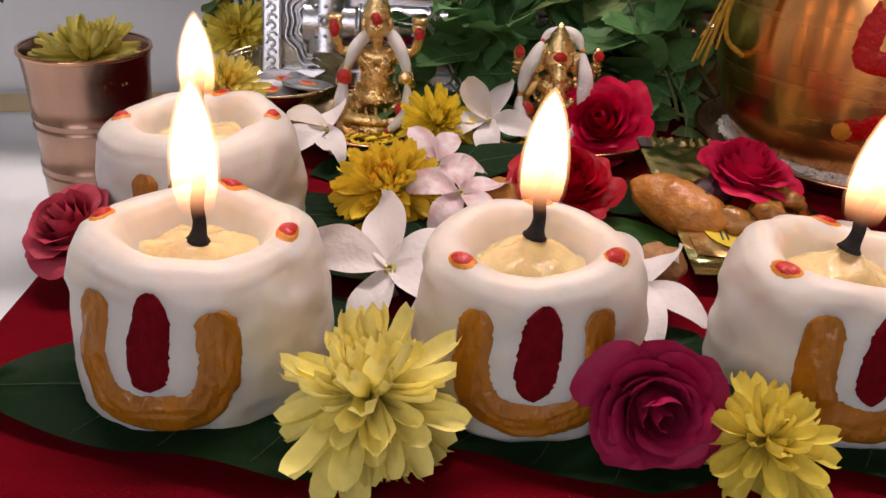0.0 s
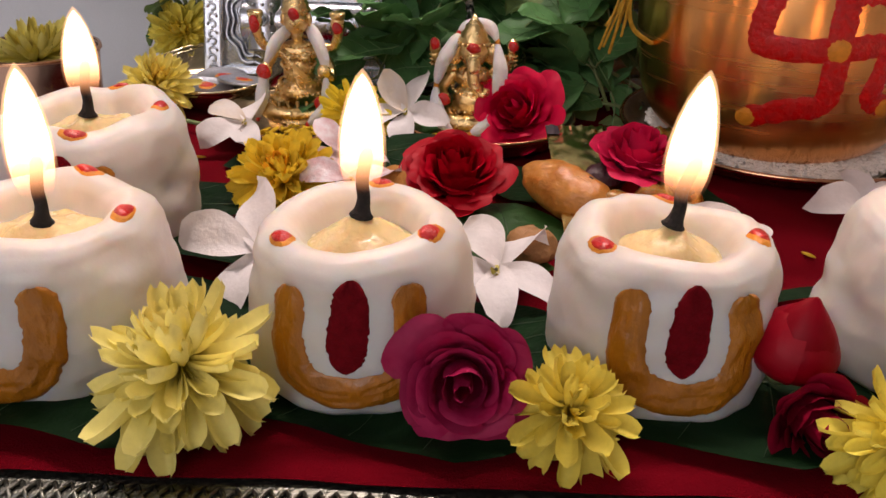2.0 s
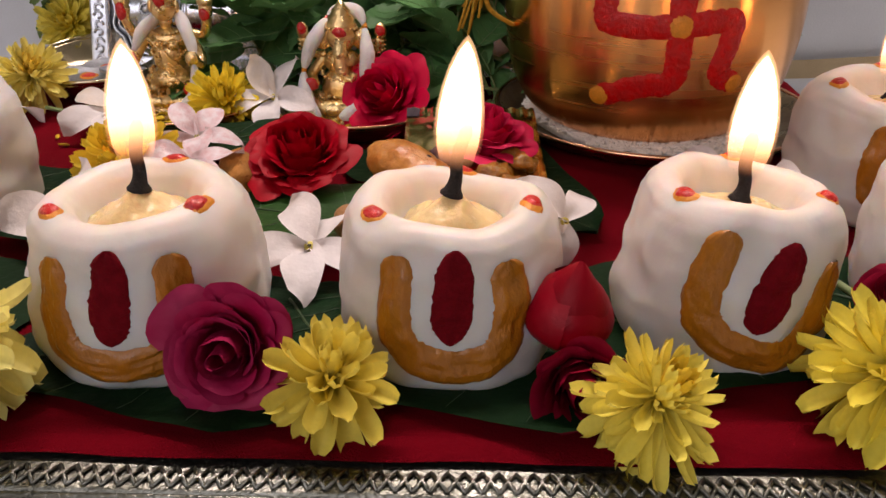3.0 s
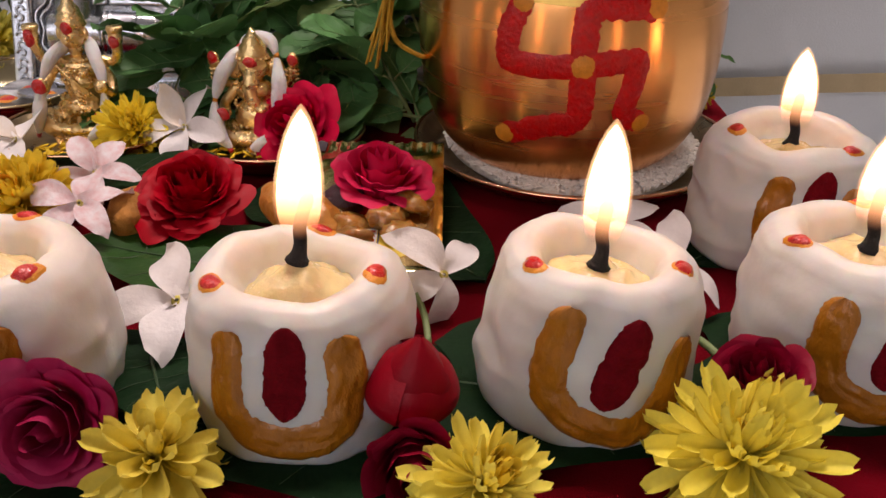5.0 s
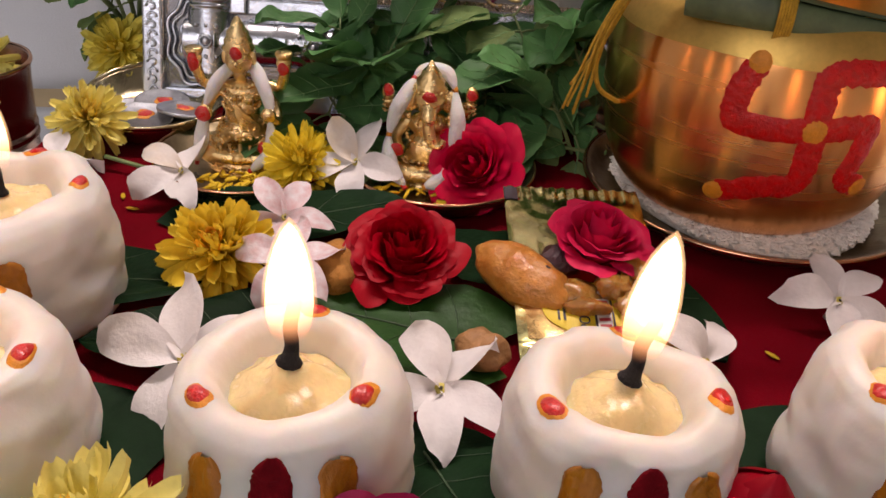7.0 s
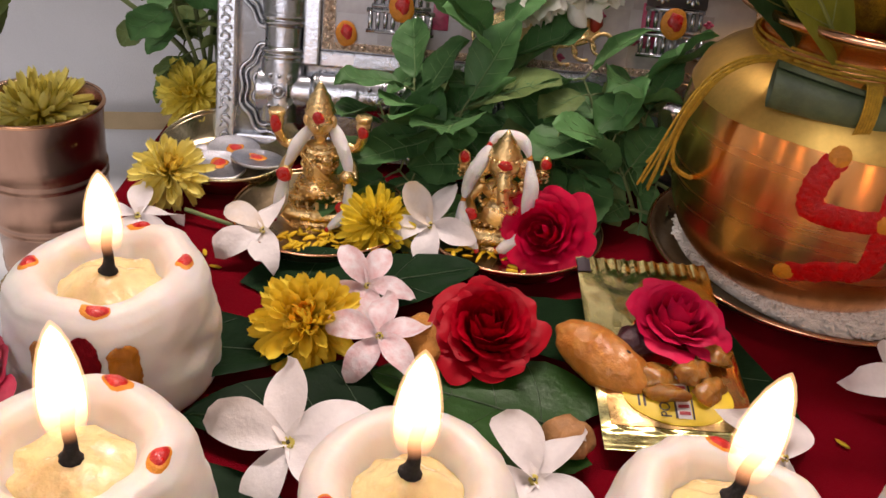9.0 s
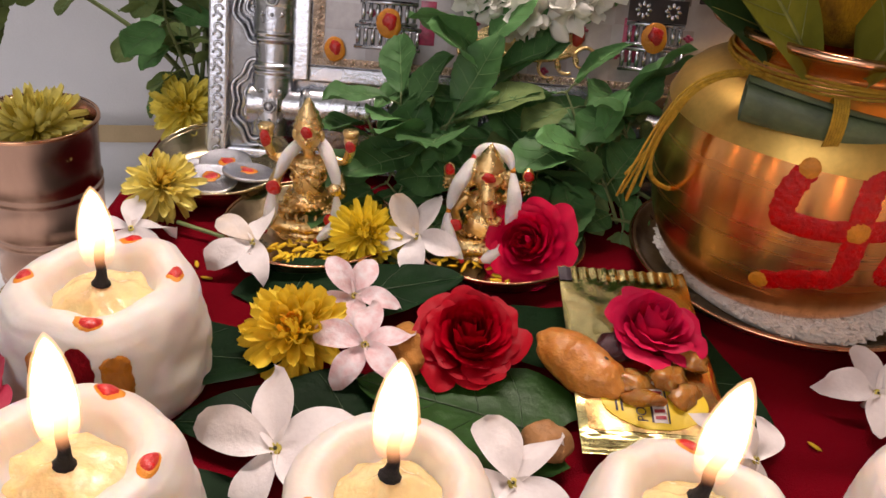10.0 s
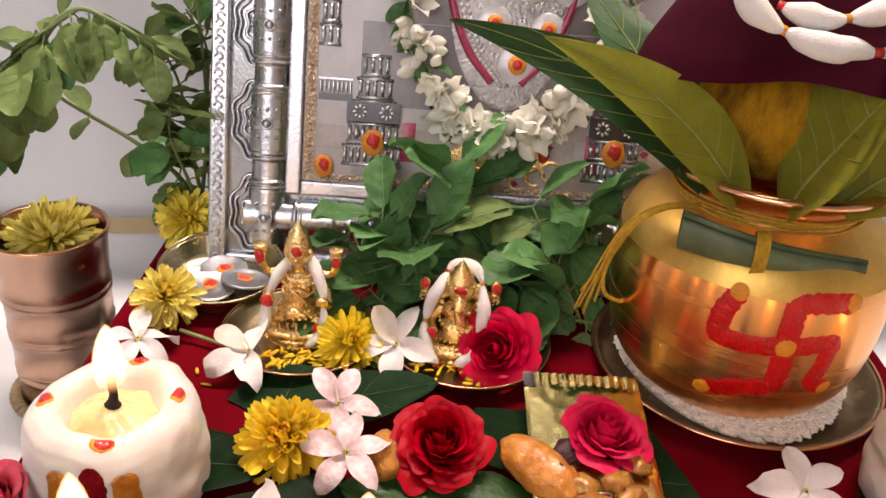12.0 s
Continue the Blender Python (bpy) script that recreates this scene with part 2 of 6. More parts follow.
def drape(u, v):
    """The white cloth: hangs at the back, then turns forward on to the floor."""
    x = -0.9 + 1.9 * u
    s = v * 1.05
    fold = 0.004 * noise.noise(Vector((x * 9, s * 5, 1))) + 0.002 * noise.noise(Vector((x * 31, s * 20, 5)))
    if s < 0.62:
        return Vector((x, 0.64 + fold, FLOOR_Z + 0.03 + 0.62 - s))
    q = s - 0.62
    if q < 0.047:
        a = q / 0.03
        return Vector((x, 0.64 - 0.03 * (1 - math.cos(a)) + fold, FLOOR_Z + 0.03 - 0.03 * math.sin(a) + 0.002))
    return Vector((x, 0.61 - (q - 0.047), FLOOR_Z + 0.003 + abs(fold) * 0.5))


solo("backdrop", grid(drape, 190, 110), WHITE_CLOTH, "creased white cotton cloth hung behind the altar", "cloth backdrop", kind="structure")


def border(u, v):
    x = -0.9 + 1.9 * u
    fold = 0.004 * noise.noise(Vector((x * 9, 2, 1))) + 0.002 * noise.noise(Vector((x * 31, 9, 5)))
    return Vector((x, 0.631 + fold, -0.058 + 0.055 * x - 0.014 * (v - 0.5)))


solo("backdrop_border", grid(border, 120, 2), ZARI, "woven gold border along the white cloth", "cloth border", kind="structure")

# ---- the low stool and its cloth ----
X0, X1, Y0, Y1 = -0.126, 0.289, 0.139, 0.530
stool = thing("low_stool", "low wooden stool clad in tarnished embossed silver sheet", "stool")
part("top", box(X0, Y0, -0.028, X1, Y1, -0.003, bevel=0.0015), OLD_SILVER, stool)
for x in (X0 + 0.03, X1 - 0.03):
    for y in (Y0 + 0.03, Y1 - 0.03):
        part("leg", lathe([(0.014, FLOOR_Z + 0.004), (0.018, -0.09), (0.012, -0.075), (0.019, -0.055), (0.014, -0.04), (0.02, -0.029)], 20), OLD_SILVER, stool, m=Matrix.Translation((x, y, 0)))
bm = bmesh.new()
n = 104
for i in range(n):
    x = X0 + 0.004 + (X1 - X0 - 0.008) * i / n
    w = (X1 - X0) / n
    for s in (0, 1):
        a, b = (x, x + w) if s else (x + w, x)
        tube([(a, Y0 + 0.0015, -0.0027), ((a + b) / 2, Y0 + 0.0045, -0.0022), (b, Y0 + 0.0078, -0.0027)], 0.0006, 4, bm)
part("lattice_band", bm, OLD_SILVER, stool, "embossed crisscross band")
bm = bmesh.new()
for z in (-0.0045, -0.0065, -0.0235, -0.026):
    tube([(X0, Y0 - 0.0003, z), (X1, Y0 - 0.0003, z)], 0.0009, 6, bm)
k = 15
for i in range(k):
    cx = X0 + (X1 - X0) * (i + 0.5) / k
    for s in (-1, 1):
        pts = []
        for q in range(22):
            a, r = q * 0.42, 0.0068 * (1 - q / 24)
            pts.append((cx + s * (0.0066 + r * math.cos(a) - 0.003), Y0 - 0.0004, -0.0148 + s * r * math.sin(a)))
        tube(pts, 0.0008, 5, bm)
    for q in range(7):
        a = 2 * math.pi * q / 7
        lump((cx + 0.0028 * math.cos(a), Y0 - 0.0002, -0.0148 + 0.0028 * math.sin(a)), (0.0011, 0.0008, 0.0011), bm, seg=6)
for i in range(150):
    lump((X0 + (X1 - X0) * (i + 0.5) / 150, Y0 - 0.0002, -0.0088), (0.0009, 0.0007, 0.0009), bm, seg=6)
    lump((X0 + (X1 - X0) * (i + 0.5) / 150, Y0 - 0.0002, -0.0212), (0.0009, 0.0007, 0.0009), bm, seg=6)
part("scroll_band", bm, OLD_SILVER, stool, "embossed scrollwork band")


def spread(u, v):
    """The red cloth: flat on the stool, wavy along its front edge, hanging a little at the sides."""
    x, y = X0 - 0.012 + (X1 - X0 + 0.026) * u, 0.1485 + (Y1 - 0.1485 + 0.01) * v
    y += (1 - v) ** 8 * (0.0012 * noise.noise(Vector((x * 30, 0, 0))) + 0.004 * max(0, (x - 0.15) / 0.14) ** 2)
    z = 0.0003 + 0.0005 * noise.noise(Vector((x * 45, y * 45, 2))) - 0.0014 * (v < 0.001)
    out = max(X0 + 0.001 - x, x - X1 + 0.001, 0)
    z -= out * 2.2
    return Vector((max(X0 - 0.002, min(X1 + 0.002, x)), y, z))


solo("red_cloth", grid(spread, 150, 130), CLOTH, "deep red cotton cloth spread over the low stool", "cloth")


# ---- rice-flour lamps ----
LAMP_PROFILE = [(0.0, 0.0), (0.70, 0.0), (0.93, 0.008), (1.0, 0.06), (1.02, 0.2), (1.025, 0.38), (1.01, 0.56), (0.985, 0.72), (0.95, 0.84), (0.89, 0.925), (0.80, 0.98), (0.70, 1.0), (0.62, 0.985),
                (0.55, 0.93), (0.515, 0.86), (0.48, 0.79), (0.40, 0.75), (0.0, 0.75)]


def dough_lamp(x, y, radius, height, face, seed, label, slant=0.0, flame=0.028, sway=0.0, dots=(-50, 50, 175), narrow=1.0, lean=(0, 0), flat=0.0, mound=0.002, deep=1.0):
    lamp = thing("dough_lamp", label, "oil lamp", pose(x, y, 0.0012, lean[0], lean[1], 0) @ Matrix.Diagonal((1, deep, 1, 1)), "rice dough lamps")
    pr = [(r * radius, z * height) for r, z in LAMP_PROFILE]
    lens = [0.0]
    for a, b in zip(pr, pr[1:]):
        lens.append(lens[-1] + math.hypot(b[0] - a[0], b[1] - a[1]))

    def warp(a, r, z):
        d = Vector((math.cos(a), math.sin(a), z / height * 1.6))
        k = 1 + 0.05 * noise.noise(d * 1.3 + Vector((seed * 3.1, 0, seed))) + 0.034 * noise.noise(d * 3.2 + Vector((0, seed * 1.7, 4))) + 0.010 * noise.noise(d * 8 + Vector((seed, 3, 0)))
        k -= 0.035 * max(0, noise.noise(d * 2.1 + Vector((seed * 2.7, 8, 1))) - 0.12) / 0.3
        k -= 0.05 * max(0, noise.noise(Vector((math.cos(a) * 1.1, math.sin(a) * 1.1, z / height + seed * 5)))) * (z < height * 0.9)
        lift = 0.075 * noise.noise(Vector((math.cos(a), math.sin(a), seed * 2.0)) * 1.2)
        return r * k, z * (1 + lift * (z / height)) + r * flat * math.cos(a) * (z / height)

    def prof(s):
        for i in range(1, len(lens)):
            if s <= lens[i]:
                t = (s - lens[i - 1]) / (lens[i] - lens[i - 1])
                return pr[i - 1][0] + t * (pr[i][0] - pr[i - 1][0]), pr[i - 1][1] + t * (pr[i][1] - pr[i - 1][1])
        return pr[-1]

    def surf(th, s, d):
        (r, z), (ra, za), (rb, zb) = prof(s), prof(s - 0.0012), prof(s + 0.0012)
        nr, nz = zb - za, ra - rb
        q = math.hypot(nr, nz) or 1
        r, z = warp(th, r, z)
        r, z = r + d * nr / q, z + d * nz / q
        return Vector((r * math.cos(th), r * math.sin(th), z))

    fine, steps = [], 60
    for i in range(steps + 1):
        fine.append(prof(lens[1] + (lens[-2] - lens[1]) * i / steps))
    part("body", lathe(fine, 72, warp), DOUGH, lamp)
    top = height * 0.79
    part("ghee_fill", grid(lambda u, v: Vector((v * 0.52 * radius * math.cos(u * 2 * math.pi), v * 0.52 * radius * math.sin(u * 2 * math.pi),
         top + (mound + 0.003) * (1 - v) ** 1.1 + 0.0022 * noise.noise(Vector((math.cos(u * 6.283) * v * 3, math.sin(u * 6.283) * v * 3, seed))))), 36, 12, wrap=True), GHEE, lamp, "yellow clarified butter")
    top += mound + 0.001
    w = [Vector((0, 0, top + 0.001)), Vector((0.0006 + sway * 0.002, 0, top + 0.006)), Vector((sway * 0.005, 0.0004, top + 0.011)), Vector((sway * 0.012 + 0.0010, 0, top + 0.0195))]
    wp = curve_points(w, 5)
    part("wick", tube(wp, [0.0033, 0.0025, 0.0021, 0.0019, 0.0018] + [0.0017] * (len(wp) - 6) + [0.0010], 10), CHAR, lamp, "charred cotton wick")

    def fire(size, low, high):
        p = [(size * r, low + (high - low) * h) for r, h in ((0.30, 0), (0.55, 0.05), (0.80, 0.14), (0.96, 0.26), (1.0, 0.38), (0.95, 0.52), (0.81, 0.67), (0.60, 0.81), (0.34, 0.92), (0.16, 0.97), (0.02, 1.0))]
        bmf = lathe(p, 24)
        for vtx in bmf.verts:
            h = max(0, vtx.co.z)
            vtx.co.x += sway * (0.12 * h + 4.5 * h * h)
        return bmf
    fm = Matrix.Translation((sway * 0.004, 0, top + 0.0065))
    part("flame", fire(0.0055, -0.001, flame), FLAME, lamp, "bright white flame", m=fm)
    part("flame_edge", fire(0.0059, -0.001, flame * 1.02), HALO, lamp, "thin yellow edge of the flame", m=fm)
    part("flame_edge", fire(0.0063, -0.002, flame * 1.045), HALO, lamp, "thin yellow edge of the flame", m=fm)
    f0 = radians(-90 + face)

    def stroke(name, path, width, thick, material, lbl, oval=False):
        pts, m2 = curve_points([Vector((a, b, 0)) for a, b in path], 10), 14
        rows = []
        for k, p in enumerate(pts):
            d = (pts[min(k + 1, len(pts) - 1)] - pts[max(k - 1, 0)]).normalized()
            e = k / (len(pts) - 1)
            taper = min(1, 3.2 * math.sqrt(max(e, 0)) + 0.25, 3.2 * math.sqrt(max(1 - e, 0)) + 0.25)
            if oval:
                taper = max(0.03, 1 - abs(2 * e - 1) ** 3.2) ** 0.5
            row = []
            for j in range(m2 + 1):
                o = 2 * j / m2 - 1
                wob = 1 + 0.13 * noise.noise(Vector((k * 0.28, (j > m2 / 2) * 9.0, seed * 7))) + 0.10 * noise.noise(Vector((k * 0.9, (j > m2 / 2) * 9.0, seed * 3)))
                u, s = p.x - d.y * o * width * taper * wob, p.y + d.x * o * width * taper * wob
                rise = thick * (1 - o ** 4) * (0.75 + 0.55 * noise.noise(Vector((o * 4.5, k * 0.13, seed))) + 0.25 * noise.noise(Vector((o * 3, k * 0.8, seed)))) - 0.0003 * (abs(o) > 0.99)
                row.append((u, s, rise))
            rows.append(row)
        co, si = math.cos(radians(slant)), math.sin(radians(slant))
        mid = 0.019 + lens[1]
        part(name, grid(lambda u, v: (lambda q: surf(f0 + (q[0] * co - (q[1] + lens[1] - mid) * si) / radius, mid + q[0] * si + (q[1] + lens[1] - mid) * co, q[2]))(rows[round(v * (len(rows) - 1))][round(u * m2)]), m2, len(rows) - 1), material, lamp, lbl)

    h0 = 0.016 + 0.0
    n = narrow
    stroke("ochre_mark", [(-0.0165 * n, 0.045), (-0.0168 * n, 0.036), (-0.0158 * n, 0.026), (-0.0110 * n, 0.0195), (0.0, h0 + 0.0010), (0.0110 * n, 0.0195), (0.0155 * n, 0.027), (0.0162 * n, 0.037), (0.0155 * n, 0.045)], 0.0052, 0.0015, OCHRE, "ochre sandalwood paste mark")
    stroke("red_mark", [(-0.0008, 0.0235), (-0.0005, 0.031), (0.0002, 0.039), (0.0006, 0.0485)], 0.0056, 0.0010, CRIMSON, "dark red kumkum stripe", True)
    rim = 0.35 * lens[10] + 0.65 * lens[11]
    for i, dth in enumerate(dots):
        th = f0 + radians(dth)

        def edge(u):
            return 1 + 0.30 * noise.noise(Vector((math.cos(u * 6.2832) * 1.1, math.sin(u * 6.2832) * 1.1, i * 3.3 + seed * 1.7)))
        for name, q, hgt, material in (("turmeric_dot", 0.0039, 0.0007, TURMERIC), ("kumkum_dot", 0.0031, 0.0013, KUMKUM)):
            part(name, grid(lambda u, v: surf(th + (0.03 * math.sin(i * 5 + seed * 3) if name[0] == "k" else 0) + 1.35 * q * v * edge(u) * math.cos(u * 6.2832) / (0.8 * radius), rim + 0.85 * q * v * edge(u) * math.sin(u * 6.2832), hgt * (1 - v ** 3) - 0.0002 * (v > 0.99)), 16, 5, wrap=True), material, lamp)
    return lamp


WARM = "cream rice-dough lamp, lit, with ochre U mark"
dough_lamp(-0.0575, 0.1975, 0.0328, 0.0445, -8, 1, WARM + ", on a dark leaf", flame=0.036, sway=0.1, dots=(-82, 92, 178), deep=0.98)
dough_lamp(0.0276, 0.1975, 0.0304, 0.0445, 0, 2, WARM + ", beside red rose", flame=0.032, sway=0.1, dots=(-56, 58, 172), mound=0.007, deep=0.99)
dough_lamp(0.1085, 0.1985, 0.0294, 0.0438, 2, 3, WARM + " and three red dots", flame=0.034, sway=0.25, narrow=0.92, dots=(-64, 70, 170), mound=0.007, deep=0.99)
dough_lamp(0.1830, 0.2060, 0.0285, 0.0458, 0, 4, WARM + " set aslant", slant=-14, flame=0.033, sway=-0.1, dots=(-58, 68, 172), lean=(0, 3), deep=0.99)
dough_lamp(0.2600, 0.2200, 0.0310, 0.0450, -5, 5, WARM + ", near the stool's edge", slant=-6, sway=-0.1, dots=(-70, 40, 170))
dough_lamp(0.2650, 0.3000, 0.0312, 0.0450, -5, 6, WARM + ", beside copper pot", slant=-10, sway=-0.1, narrow=0.8, dots=(-70, 40, 170))
dough_lamp(-0.0765, 0.2765, 0.0340, 0.0455, 5, 7, WARM + " facing the side, faceted", narrow=0.75, sway=0.1, flame=0.030, dots=(7, 99, -89, 171), mound=0.004)

# ---- the pot on its rice plate ----
KX, KY = 0.194, 0.388
plate = thing("rice_plate", "copper-rimmed brass plate heaped with white rice", "plate", pose(0.200, 0.391, 0.001))
part("dish", lathe([(0.0, 0.001), (0.058, 0.001), (0.066, 0.004), (0.0695, 0.0085), (0.0725, 0.009), (0.0725, 0.0078), (0.070, 0.0068), (0.066, 0.0025), (0.058, 0.0), (0.0, 0.0)], 80), BRASS, plate)
part("rim", lathe([(0.0722, 0.0072), (0.0735, 0.0080), (0.0730, 0.0096), (0.0715, 0.0092), (0.0722, 0.0072)], 80, cap=False), COPPER_RIM, plate)
pot = thing("copper_pot", "polished copper water pot with red painted sign", "pot", pose(KX, KY, 0.005))
POT = [(0.0, 0.0), (0.036, 0.0), (0.0455, 0.0025), (0.0545, 0.011), (0.0607, 0.024), (0.0638, 0.040), (0.0648, 0.055), (0.0646, 0.067), (0.0632, 0.078), (0.0600, 0.0860), (0.0545, 0.0912), (0.0480, 0.0950),
       (0.0425, 0.0985), (0.0405, 0.1035), (0.0410, 0.1070), (0.0445, 0.1105), (0.0500, 0.1130), (0.0530, 0.1145), (0.0534, 0.1160), (0.0520, 0.1170), (0.0480, 0.1160), (0.0425, 0.1120), (0.0385, 0.1060), (0.0385, 0.100), (0.05, 0.088), (0.06, 0.06), (0.03, 0.004), (0.0, 0.004)]
part("vessel", lathe([tuple(p[:2]) for p in curve_points([(r, z, 0) for r, z in POT[1:-1]], 4)], 96), COPPER, pot)
part("lip", lathe([(0.0500, 0.1128), (0.0536, 0.1142), (0.0542, 0.1162), (0.0524, 0.1176), (0.0486, 0.1166)], 96, cap=False), COPPER_RIM, pot)

SMEAR = mat("turmeric_smeared_brass", (0.80, 0.50, 0.13), 0.40, metal=0.92, var=0.12, scale=60, bump=0.06, fine=500)
part("shoulder_smear", lathe([(r + 0.0003, z + 0.0003) for r, z in ((0.0634, 0.0772), (0.0626, 0.0795), (0.0600, 0.0860), (0.0545, 0.0912), (0.0480, 0.0950), (0.0430, 0.0985))], 96, lambda a, r, z: (r, z + (0.0007 * math.sin(5 * a) if z < 0.078 else 0)), cap=False), SMEAR, pot, "turmeric smeared on the pot's shoulder")
# painted sign on the pot: bars along (across, height) on the belly
def on_pot(u, z, d):
    prof = POT[1:18]
    r = prof[0][0]
    for (ra, za), (rb, zb) in zip(prof, prof[1:]):
        if za <= z <= zb:
            r = ra + (rb - ra) * (z - za) / max(zb - za, 1e-6)
            break
    a = -math.pi / 2 + u / 0.0648
    return Vector(((r + d) * math.cos(a), (r + d) * math.sin(a), z))


def paint_bar(path, width, seed, bm):
    pts = curve_points([(a, b, 0) for a, b in path], 8)
    rows = []
    for k, p in enumerate(pts):
        d = (pts[min(k + 1, len(pts) - 1)] - pts[max(k - 1, 0)]).normalized()
        row = []
        for j in range(9):
            o = j / 4 - 1
            wob = 1 + 0.22 * noise.noise(Vector((k * 0.5, (j > 4) * 7.0, seed)))
            row.append((p.x - d.y * o * width * wob, p.y + d.x * o * width * wob, 0.0009 * (1 - o ** 4) * (0.7 + 0.5 * noise.noise(Vector((k * 0.9, j * 1.3, seed)))) + 0.00015))
        rows.append(row)
    grid(lambda u, v: on_pot(*rows[round(v * (len(rows) - 1))][round(u * 8)]), 8, len(rows) - 1, bm)


POT_RED = mat("wet_red_paint", (0.60, 0.006, 0.005), 0.28, var=0.10, scale=260, bump=0.9, fine=700, coat=0.15, spec=0.3)
bm = bmesh.new()
paint_bar([(0.0255, 0.0762), (0.012, 0.0772), (0.0025, 0.0765), (-0.0008, 0.0735), (-0.0012, 0.065), (-0.0012, 0.0555), (-0.0008, 0.044), (-0.0012, 0.0355), (-0.0050, 0.0322), (-0.014, 0.0312), (-0.0300, 0.0260)], 0.0050, 1, bm)
paint_bar([(-0.0255, 0.0770), (-0.0290, 0.0690), (-0.0302, 0.0605), (-0.0285, 0.0560), (-0.018, 0.0548), (-0.0012, 0.0555), (0.010, 0.0570), (0.0180, 0.0575), (0.0198, 0.0555), (0.0182, 0.046), (0.0165, 0.0385), (0.0180, 0.0350), (0.0240, 0.0325)], 0.0047, 2, bm)
part("painted_sign", bm, POT_RED, pot, "thick glossy red painted sign")
for u, z, r in ((-0.0012, 0.0555, 0.0046), (-0.0250, 0.0778, 0.0040), (0.0258, 0.0764, 0.0041), (-0.0312, 0.0256, 0.0041), (0.0248, 0.0322, 0.0038)):
    part("turmeric_dot", grid(lambda a, v: on_pot(u + r * v * math.cos(6.2832 * a), z + r * v * math.sin(6.2832 * a), 0.0013 - 0.0006 * v ** 3), 16, 4, wrap=True), TURMERIC, pot)

# ---- what the pot carries ----
MANGO = mat("mango_leaf", (0.27, 0.275, 0.034), 0.45, var=0.12, scale=40, bump=0.3, fine=300, rand=0.15, spec=0.2, trans=0.25)
MANGO_DARK = mat("dark_mango_leaf", (0.028, 0.085, 0.028), 0.42, var=0.12, scale=40, bump=0.3, fine=300, spec=0.25)
DARK_RIB = mat("dark_leaf_rib", (0.03, 0.07, 0.025), 0.5, var=0.1, scale=200)
RIB = mat("pale_leaf_rib", (0.26, 0.28, 0.07), 0.5, var=0.1, scale=200)
BETEL = mat("betel_leaf", (0.006, 0.024, 0.008), 0.5, var=0.2, scale=50, bump=0.35, fine=350, rand=0.3, spec=0.05)
BETEL_LIGHT = mat("fresh_betel_leaf", (0.018, 0.075, 0.012), 0.4, var=0.18, scale=60, bump=0.35, fine=350, spec=0.25)
SMALL = (0.03, 0.03, 0.03)  # for leaves modelled one metre long and scaled down
BASIL = mat("basil_leaf", (0.095, 0.26, 0.085), 0.5, var=0.14, scale=70, bump=0.12, fine=400, rand=0.3, trans=0.18, spec=0.25, streak=SMALL)
BASIL_PALE = mat("wilting_basil_leaf", (0.19, 0.28, 0.095), 0.6, spec=0.2, var=0.16, scale=60, bump=0.12, fine=400, rand=0.3, trans=0.25, streak=SMALL)
STEM = mat("green_stem", (0.20, 0.27, 0.10), 0.55, var=0.15, scale=80, bump=0.3)
THREAD = mat("turmeric_thread", (0.72, 0.42, 0.03), 0.7, var=0.18, scale=400, bump=0.9, fine=2500)
COTTON = mat("cotton_wool", (0.80, 0.78, 0.76), 0.95, var=0.03, scale=300, bump=1.0, fine=1500, sss=0.3, spec=0.1)
MAROON = mat("maroon_silk_cloth", (0.052, 0.0018, 0.010), 0.8, var=0.12, scale=30, bump=0.5, fine=2500, spec=0.08)
HUSK = mat("turmeric_coconut", (0.48, 0.25, 0.012), 0.9, var=0.3, scale=160, bump=1.0, fine=1300, second=(0.12, 0.05, 0.01), amount=0.45, streak=(1, 1, 0.35), spec=0.1)
ROLL = mat("rolled_betel", (0.10, 0.14, 0.06), 0.5, var=0.2, scale=60, bump=0.3, second=(0.03, 0.05, 0.03), amount=0.4)

coconut = solo("coconut", lathe([(0.002, 0.112), (0.026, 0.116), (0.037, 0.130), (0.041, 0.148), (0.037, 0.168), (0.026, 0.186), (0.002, 0.196)], 40, lambda a, r, z: (r * (1 + 0.03 * math.cos(3 * a)), z)), HUSK, "coconut rubbed with yellow turmeric set in the pot", "coconut", pose(KX, KY + 0.007, 0.0) @ Matrix.Diagonal((0.95, 0.95, 1, 1)))


def hood(u, v):
    a = 2 * math.pi * u
    r = (0.0660 * (1 - v) + 0.008 * v) * (1 + 0.22 * math.cos(4 * (a - radians(203))) * (1 - 0.4 * v)) * (1 + 0.035 * noise.noise(Vector((math.cos(a) * 2, math.sin(a) * 2, v * 3))))
    return Vector((r * math.cos(a), r * math.sin(a), 0.172 + 0.105 * v + 0.003 * math.sin(3 * a) * (1 - v) - 0.003 * (v < 0.01)))


solo("folded_cloth", grid(hood, 96, 24, wrap=True), MAROON, "folded maroon blouse cloth draped over the coconut", "cloth", pose(KX, KY, 0.0))


